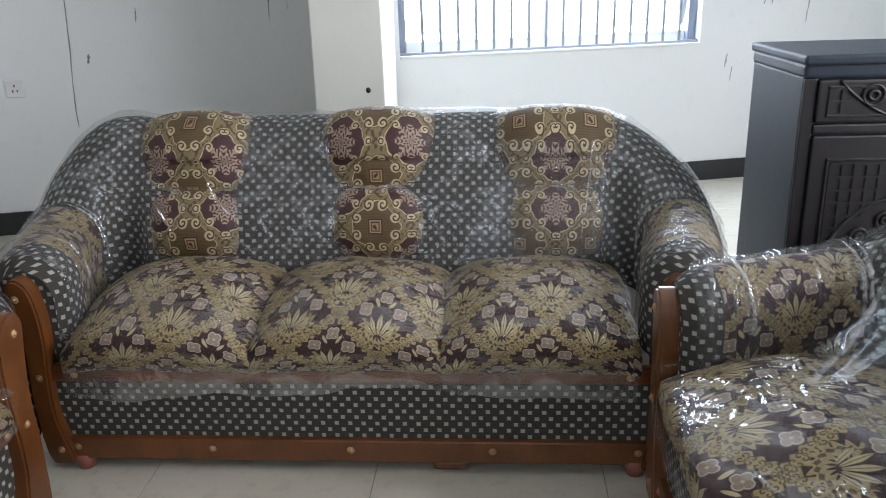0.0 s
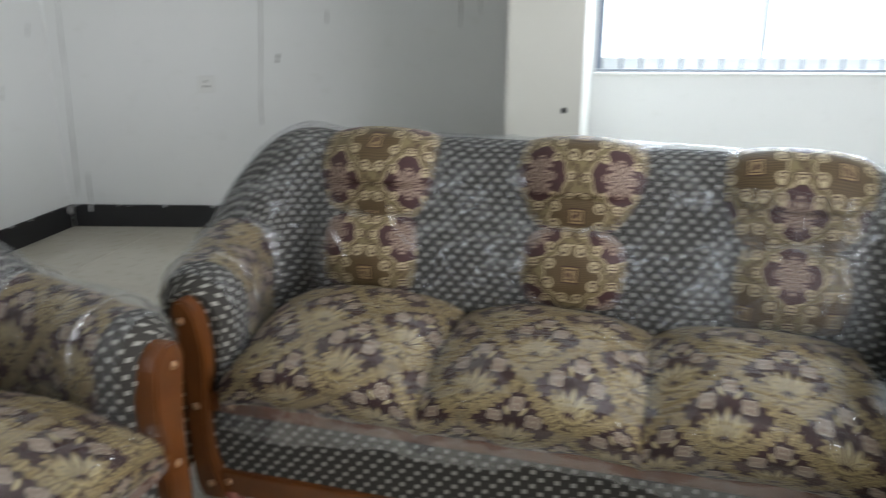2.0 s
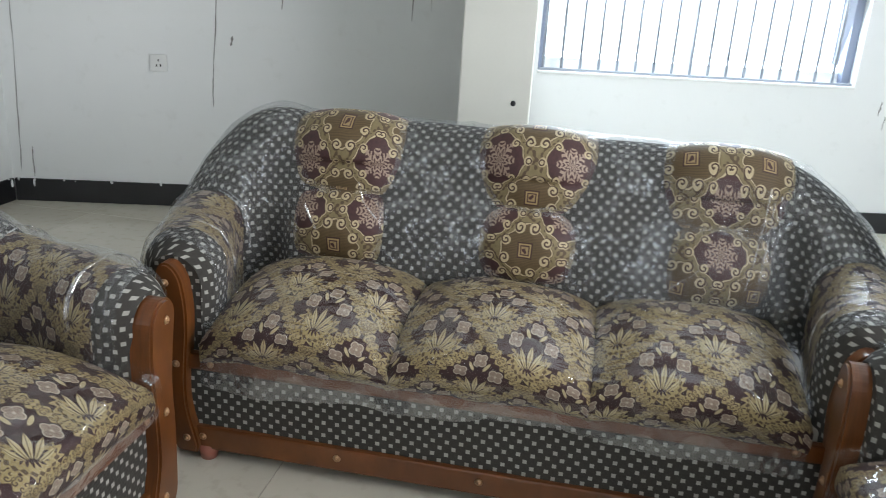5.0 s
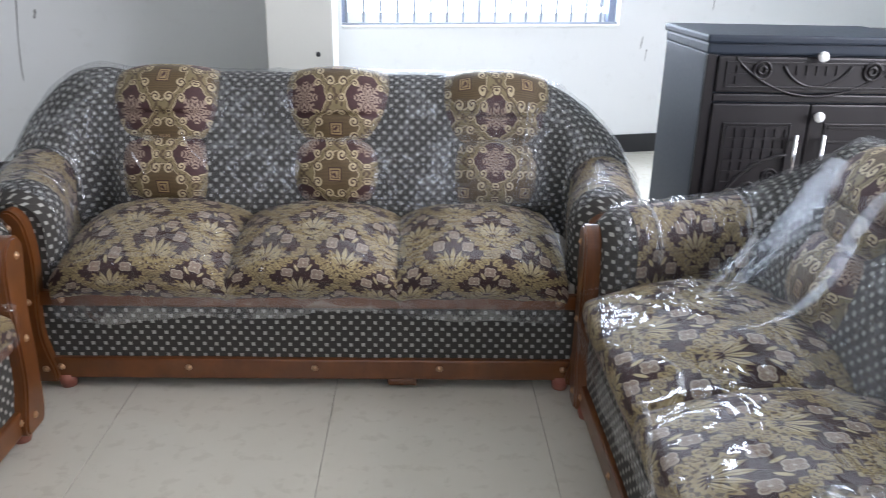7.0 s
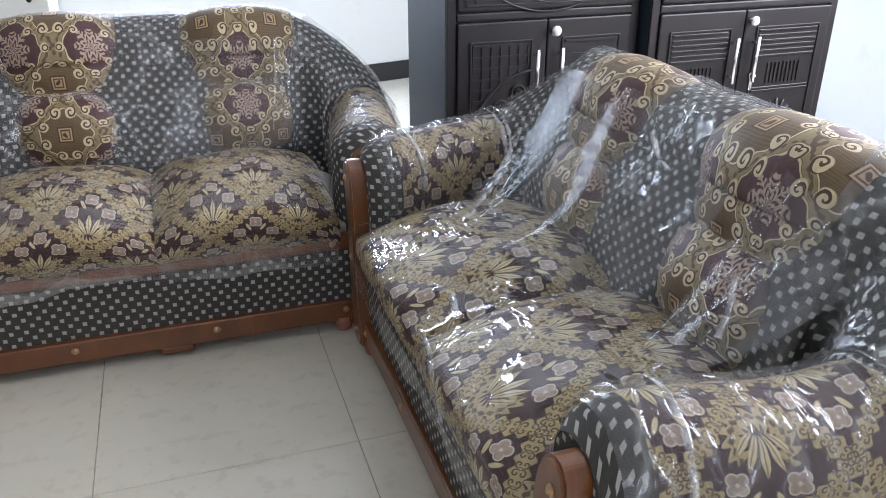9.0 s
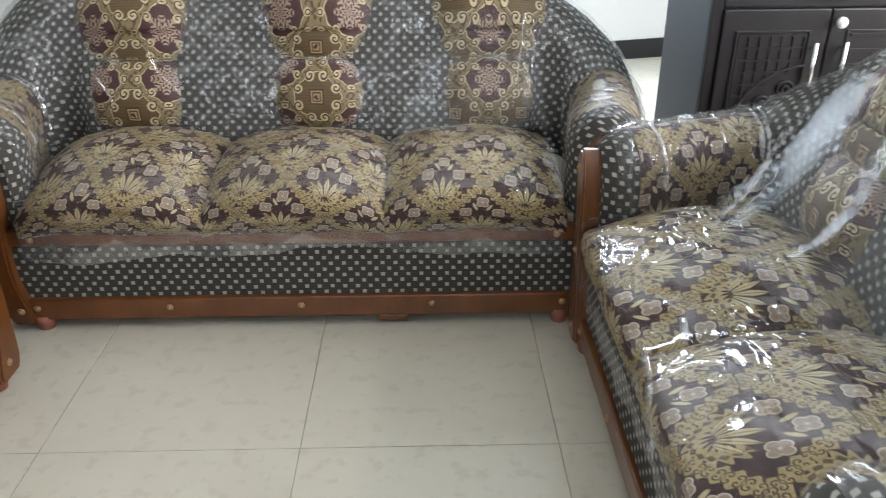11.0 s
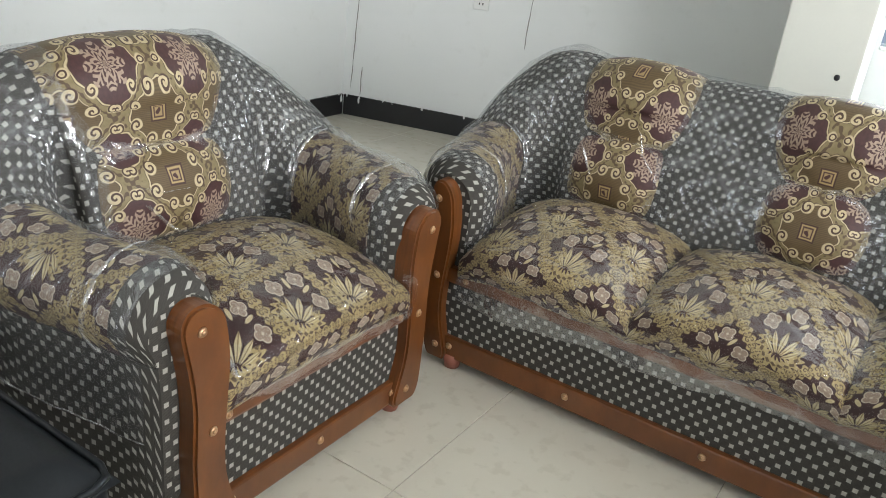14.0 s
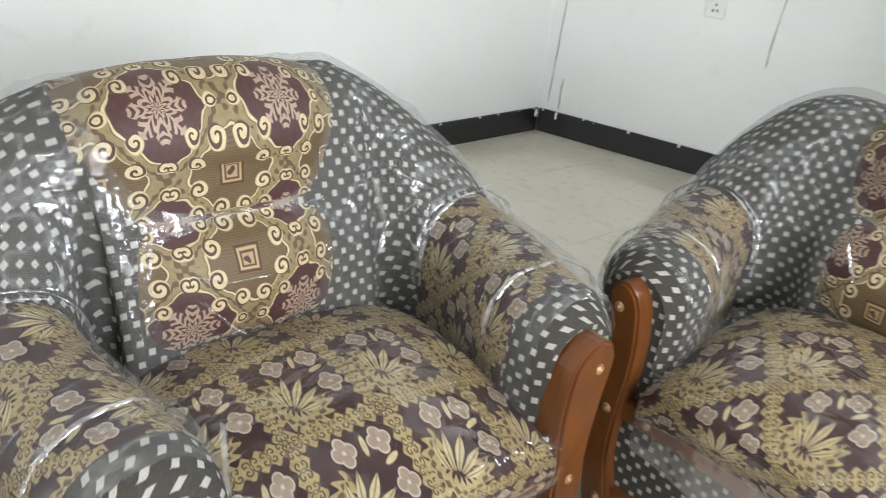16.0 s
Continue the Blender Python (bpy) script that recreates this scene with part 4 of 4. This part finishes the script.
# added sheet, whose milky film brightens the dark near corner
drape(love_wrap, [(0.34, 0.52, 0.80), (0.46, 0.51, 0.78), (0.60, 0.44, 0.70)],
      [(0.34, 0.30, 0.50), (0.46, 0.24, 0.52), (0.58, 0.18, 0.60)], 0.015, 3.0, FILM)
drape(sofa_wrap, [(0.40, 0.49, 0.79), (0.54, 0.485, 0.80), (0.70, 0.47, 0.77)],
      [(0.28, 0.24, 0.50), (0.46, 0.22, 0.51), (0.72, 0.28, 0.50)], 0.02, 8.0, VEIL)
for pts, w in (([(-0.44, 0.40, 0.66), (-0.34, 0.29, 0.56), (-0.24, 0.18, 0.52)], 0.003),
               ([(0.02, 0.48, 0.77), (0.08, 0.46, 0.74), (0.15, 0.45, 0.73)], 0.004),
               ([(0.42, 0.40, 0.66), (0.44, 0.38, 0.60), (0.45, 0.36, 0.56)], 0.005),
               ([(-0.02, 0.02, 0.49), (0.06, 0.04, 0.50), (0.14, 0.02, 0.49)], 0.007),
               ([(0.10, -0.03, 0.45), (0.20, -0.04, 0.40), (0.24, -0.045, 0.34)], 0.006)):
    fold(love_wrap, pts, w)


# ---------------------------------------------------------------- black leather seat beside the armchair
stool = empty("leather_stool", pose(-1.04, 0.515, 0.012, 0, 0, 0), "black leather padded seat beside the armchair", "stool")


def pad(i, j):
    a, b = i / 30 * 2 - 1, j / 30 * 2 - 1
    sq = lambda t: math.copysign(abs(t) ** 0.8, t)
    x, y = 0.49 * sq(a), 0.39 * sq(b)
    e = max(abs(a), abs(b))
    z = 0.455 + 0.02 * (1 - a * a) * (1 - b * b) - 0.035 * smooth01((e - 0.86) / 0.14)
    return Vector((x, y, z)), (x, y)


part("seat_pad", grid_bm(31, 31, pad), LEATHER, stool)
part("seat_side", box_bm(-0.485, 0.485, -0.385, 0.385, 0.07, 0.428, 0.035, seg=4), LEATHER, stool)
part("piping", tube_bm([(-0.47, 0.386, 0.43), (0.45, 0.386, 0.43), (0.478, 0.375, 0.43), (0.488, 0.35, 0.43), (0.488, -0.37, 0.43)], 0.006, 8), LEATHER, stool)
for sx in (-1, 1):
    for sy in (-1, 1):
        part("leg", box_bm(sx * 0.42 - 0.025, sx * 0.42 + 0.025, sy * 0.32 - 0.025, sy * 0.32 + 0.025, 0.0, 0.075, 0.005), BLACK, stool, smooth=False)


# ---------------------------------------------------------------- carved cabinets
def ring_bm(cx, cz, radius, thick, y, bm=None, a0=0.0, a1=360.0, n=24):
    pts = [(cx + radius * math.cos(radians(a0 + (a1 - a0) * k / n)), y, cz + radius * math.sin(radians(a0 + (a1 - a0) * k / n))) for k in range(n + 1)]
    return tube_bm(pts, thick, 6, bm)


def lattice_bm(x0, x1, z0, z1, step, y, keep=lambda x, z: True, cols=True, rows=True, wd=0.0035):
    bm = bmesh.new()
    nx, nz = max(1, round((x1 - x0) / step)), max(1, round((z1 - z0) / step))
    for i in range(nx + 1 if cols else 0):
        x = x0 + (x1 - x0) * i / nx
        for j in range(nz):
            za, zb = z0 + (z1 - z0) * j / nz, z0 + (z1 - z0) * (j + 1) / nz
            if keep(x, (za + zb) / 2):
                box_bm(x - wd, x + wd, y - 0.004, y, za, zb, bm=bm)
    for j in range(nz + 1 if rows else 0):
        z = z0 + (z1 - z0) * j / nz
        for i in range(nx):
            xa, xb = x0 + (x1 - x0) * i / nx, x0 + (x1 - x0) * (i + 1) / nx
            if keep((xa + xb) / 2, z):
                box_bm(xa, xb, y - 0.0045, y, z - wd, z + wd, bm=bm)
    return bm


def slats(name, x0, x1, z0, z1, step, y, parent, wd=0.0035):
    n = max(1, round((z1 - z0) / step))
    for j in range(n + 1):
        z = z0 + (z1 - z0) * j / n
        part(name, box_bm(x0, x1, y - 0.0055, y, z - wd, z + wd, 0.0015, seg=1), ESPRESSO, parent, smooth=False)


def knob_bm(x, y, z, r=0.016):
    bm = bmesh.new()
    bmesh.ops.create_uvsphere(bm, u_segments=16, v_segments=10, radius=r, matrix=Matrix.Translation((x, y - 0.022, z)) @ Matrix.Diagonal((1, 0.75, 1, 1)))
    bmesh.ops.create_cone(bm, cap_ends=True, segments=12, radius1=0.007, radius2=0.006, depth=0.024, matrix=Matrix.Translation((x, y - 0.010, z)) @ Matrix.Rotation(radians(90), 4, "X"))
    return bm


def cabinet(m, style, label, W):
    D, H = 0.37, 1.04
    root = empty("cabinet", m, label, "cabinet", "pair of dark cabinets")
    part("body", box_bm(0.0, W, 0.0, D, 0.0, H - 0.055, 0.004), SLATE, root, "slate-blue laminate cabinet sides", smooth=False)
    top = bmesh.new()
    box_bm(-0.010, W + 0.006, -0.030, D + 0.005, H - 0.024, H, 0.007, bm=top)
    box_bm(-0.004, W + 0.003, -0.018, D, H - 0.056, H - 0.022, 0.008, bm=top)
    # first cabinet's top is bluish: the window's reflection put into its colour
    part("top", top, SLATE if style == 1 else ESPRESSO, root, smooth=False)
    for x in (0.0, W - 0.03):
        part("stile", box_bm(x, x + 0.03, -0.012, 0.0, 0.0, H - 0.056, 0.004), ESPRESSO, root, smooth=False)
    part("plinth", box_bm(0.03, W - 0.03, -0.010, 0.0, 0.0, 0.07, 0.003), ESPRESSO, root, smooth=False)
    z0, z1 = 0.876, H - 0.060
    drawer = part("drawer", box_bm(0.032, W - 0.032, -0.020, -0.001, z0, z1, 0.006), ESPRESSO, root, smooth=False)
    part("rail", box_bm(0.03, W - 0.03, -0.016, -0.001, z0 - 0.028, z0 - 0.004, 0.005), ESPRESSO, root, smooth=False)
    y = -0.020
    cx, cz = W / 2 - (0.012 if style == 2 else 0.0), (z0 + z1) / 2
    rim = bmesh.new()
    for b in ((0.055, W - 0.055, z1 - 0.020, z1 - 0.014), (0.055, W - 0.055, z0 + 0.014, z0 + 0.020)):
        box_bm(b[0], b[1], y - 0.005, y, b[2], b[3], 0.002, bm=rim)
    part("drawer_moulding", rim, ESPRESSO, drawer, smooth=False)
    if style == 1:
        for inside in (lambda x, z: x < cx - 0.215, lambda x, z: x > cx + 0.215, lambda x, z: abs(x - cx) < 0.085 and z > cz):
            part("drawer_lattice", lattice_bm(0.06, W - 0.06, z0 + 0.02, z1 - 0.02, 0.030, y, inside), ESPRESSO, drawer, smooth=False)
        part("drawer_swag", ring_bm(cx, z1 + 0.22, 0.332, 0.0042, y - 0.002, a0=222, a1=318), ESPRESSO, drawer)
        part("drawer_swag", ring_bm(cx, z1 + 0.03, 0.115, 0.0045, y - 0.002, a0=208, a1=332), ESPRESSO, drawer)
        for s in (-1, 1):
            b = ring_bm(cx + s * 0.165, cz + 0.014, 0.025, 0.0045, y - 0.003)
            ring_bm(cx + s * 0.165, cz + 0.014, 0.011, 0.005, y - 0.003, bm=b)
            part("rosette", b, ESPRESSO, drawer)
    else:
        for a, b in ((0.10, 0.27), (W - 0.27, W - 0.10)):
            slats("drawer_slat", a, b, z0 + 0.030, z1 - 0.030, 0.015, y, drawer)
        b = bmesh.new()
        for k in range(10):
            a = 2 * math.pi * k / 10
            tube_bm([(cx + 0.012 * math.cos(a), y - 0.002, cz + 0.012 * math.sin(a)), (cx + 0.028 * math.cos(a), y - 0.005, cz + 0.028 * math.sin(a)), (cx + 0.045 * math.cos(a), y - 0.001, cz + 0.045 * math.sin(a))], 0.004, 6, b)
        part("drawer_flower", b, ESPRESSO, drawer)
    part("knob", knob_bm(cx, y, z1 + 0.004), KNOB, drawer, "small round crystal knob")
    dz0, dz1 = 0.085, z0 - 0.032
    for s in (-1, 1):
        xa, xb = (0.032, cx - 0.002) if s < 0 else (cx + 0.002, W - 0.032)
        door = part("door", box_bm(xa, xb, -0.020, -0.001, dz0, dz1, 0.005), ESPRESSO, root, smooth=False)
        ix0, ix1 = (xa + 0.05, xb - 0.06) if s < 0 else (xa + 0.06, xb - 0.05)
        rim = bmesh.new()
        for b in ((ix0 - 0.012, ix1 + 0.012, dz1 - 0.062, dz1 - 0.056), (ix0 - 0.012, ix0 - 0.006, dz0 + 0.06, dz1 - 0.062), (ix1 + 0.006, ix1 + 0.012, dz0 + 0.06, dz1 - 0.062)):
            box_bm(b[0], b[1], y - 0.005, y, b[2], b[3], 0.002, bm=rim)
        part("door_moulding", rim, ESPRESSO, door, smooth=False)
        if style == 1 and s < 0:
            ox, oz, R = ix1 + 0.03, dz1 - 0.372, 0.22
            for above in (True, False):
                part("door_lattice", lattice_bm(ix0, ix1, dz0 + 0.08, dz1 - 0.07, 0.033, y, lambda x, z: math.hypot(x - ox, z - oz) > R and (z > oz) == above), ESPRESSO, door, smooth=False)
            part("door_arc", ring_bm(ox, oz, R, 0.005, y - 0.002, a0=95, a1=265), ESPRESSO, door)
            for a in (112, 138, 164, 190, 216):
                b = ring_bm(ox + 0.165 * math.cos(radians(a)), oz + 0.165 * math.sin(radians(a)), 0.022, 0.0045, y - 0.003)
                ring_bm(ox + 0.165 * math.cos(radians(a)), oz + 0.165 * math.sin(radians(a)), 0.009, 0.0045, y - 0.003, bm=b)
                part("rosette", b, ESPRESSO, door)
        elif style == 1:
            slats("door_slat", ix0, ix1, dz0 + 0.10, dz1 - 0.07, 0.042, y, door, 0.004)
        else:
            slats("door_slat", ix0, ix1, dz1 - 0.155, dz1 - 0.07, 0.016, y, door)
            part("door_reeds", lattice_bm(ix0 + 0.06, ix1 - 0.05, dz1 - 0.25, dz1 - 0.18, 0.016, y, rows=False), ESPRESSO, door, smooth=False)
            slats("door_slat", ix0, ix1, dz1 - 0.275, dz1 - 0.265, 0.012, y, door)
            fx, fz = (ix0 + ix1) / 2, dz1 - 0.37
            b = bmesh.new()
            for k in range(12):
                a = 2 * math.pi * k / 12
                tube_bm([(fx + 0.012 * math.cos(a), y - 0.002, fz + 0.012 * math.sin(a)), (fx + 0.035 * math.cos(a), y - 0.006, fz + 0.035 * math.sin(a)), (fx + 0.062 * math.cos(a), y - 0.001, fz + 0.062 * math.sin(a))], 0.005, 6, b)
            part("door_flower", b, ESPRESSO, door)
        hx = cx + s * 0.042
        hb = tube_bm([(hx, y - 0.028, dz1 - 0.235), (hx, y - 0.028, dz1 - 0.085)], 0.0065, 10)
        for hz in (dz1 - 0.215, dz1 - 0.105):
            tube_bm([(hx, y, hz), (hx, y - 0.028, hz)], 0.004, 8, hb)
        part("handle", hb, CHROME, door, "straight chrome bar handle")
    part("knob", knob_bm(cx + 0.02, y, dz1 - 0.034), KNOB, root, "small round crystal knob")
    if style == 2:
        b = ring_bm(cx + 0.045, dz1 - 0.215, 0.012, 0.002, y - 0.02)
        box_bm(cx + 0.036, cx + 0.048, y - 0.022, y - 0.018, dz1 - 0.265, dz1 - 0.225, 0.002, bm=b)
        part("key", b, CHROME, root, "metal keys on a ring")
    return root


cabinet(pose(1.142, 2.322, 0, 0, 0, 1.5), 1, "dark brown cabinet with carved lattice door and chrome handles", 0.655)
cabinet(pose(1.142, 2.322, 0, 0, 0, 1.5) @ pose(0.668, -0.050, 0), 2, "dark brown cabinet with slatted doors, carved flowers and keys", 0.745)

# ---------------------------------------------------------------- light of the seen window and of unseen east and south openings
area_lamp("window_light", (BW @ Vector((3.7, -0.03, 1.5))), (BW @ Vector((3.7, -3.0, 0.7))), 1.6, 1.25, 115, (0.80, 0.91, 1.0))
area_lamp("east_window_light", EAST @ Vector((-0.02, -4.7, 1.65)), EAST @ Vector((-3.0, -4.9, 0.7)), 2.4, 1.3, 192, (1.0, 0.985, 0.96))
# added lamp in the unseen south opening, to fill the back wall
area_lamp("south_fill_light", (-0.2, -2.68, 1.6), (-0.6, 4.0, 1.6), 2.2, 1.3, 30, (1.0, 0.985, 0.96))

# ---------------------------------------------------------------- floor of cream tiles
floor = tagged(part("floor", box_bm(-3.4, 4.7, -3.0, 6.6, -0.12, -0.004), GROUT, smooth=False), "polished cream floor tiles with thin dark joints", "floor", kind="structure")
tile_bm = box_bm(-0.2992, 0.2992, -0.2992, 0.2992, -0.010, 0.0, 0.0012, seg=1)
tile_mesh = bpy.data.meshes.new("floor_tile")
tile_bm.to_mesh(tile_mesh)
tile_bm.free()
tile_mesh.materials.append(TILE)
for i in range(-5, 8):
    for j in range(-8, 9):
        x, y = 0.370 + 0.6 * i, 1.872 + 0.6 * j
        if y - 0.3 > back_y(x) + 0.35 or x < -3.3 or y < -3.0:
            continue
        ob = new("floor_tile", tile_mesh)
        ob.location = (x, y, random.uniform(-0.0004, 0.0))
        ob.parent = floor
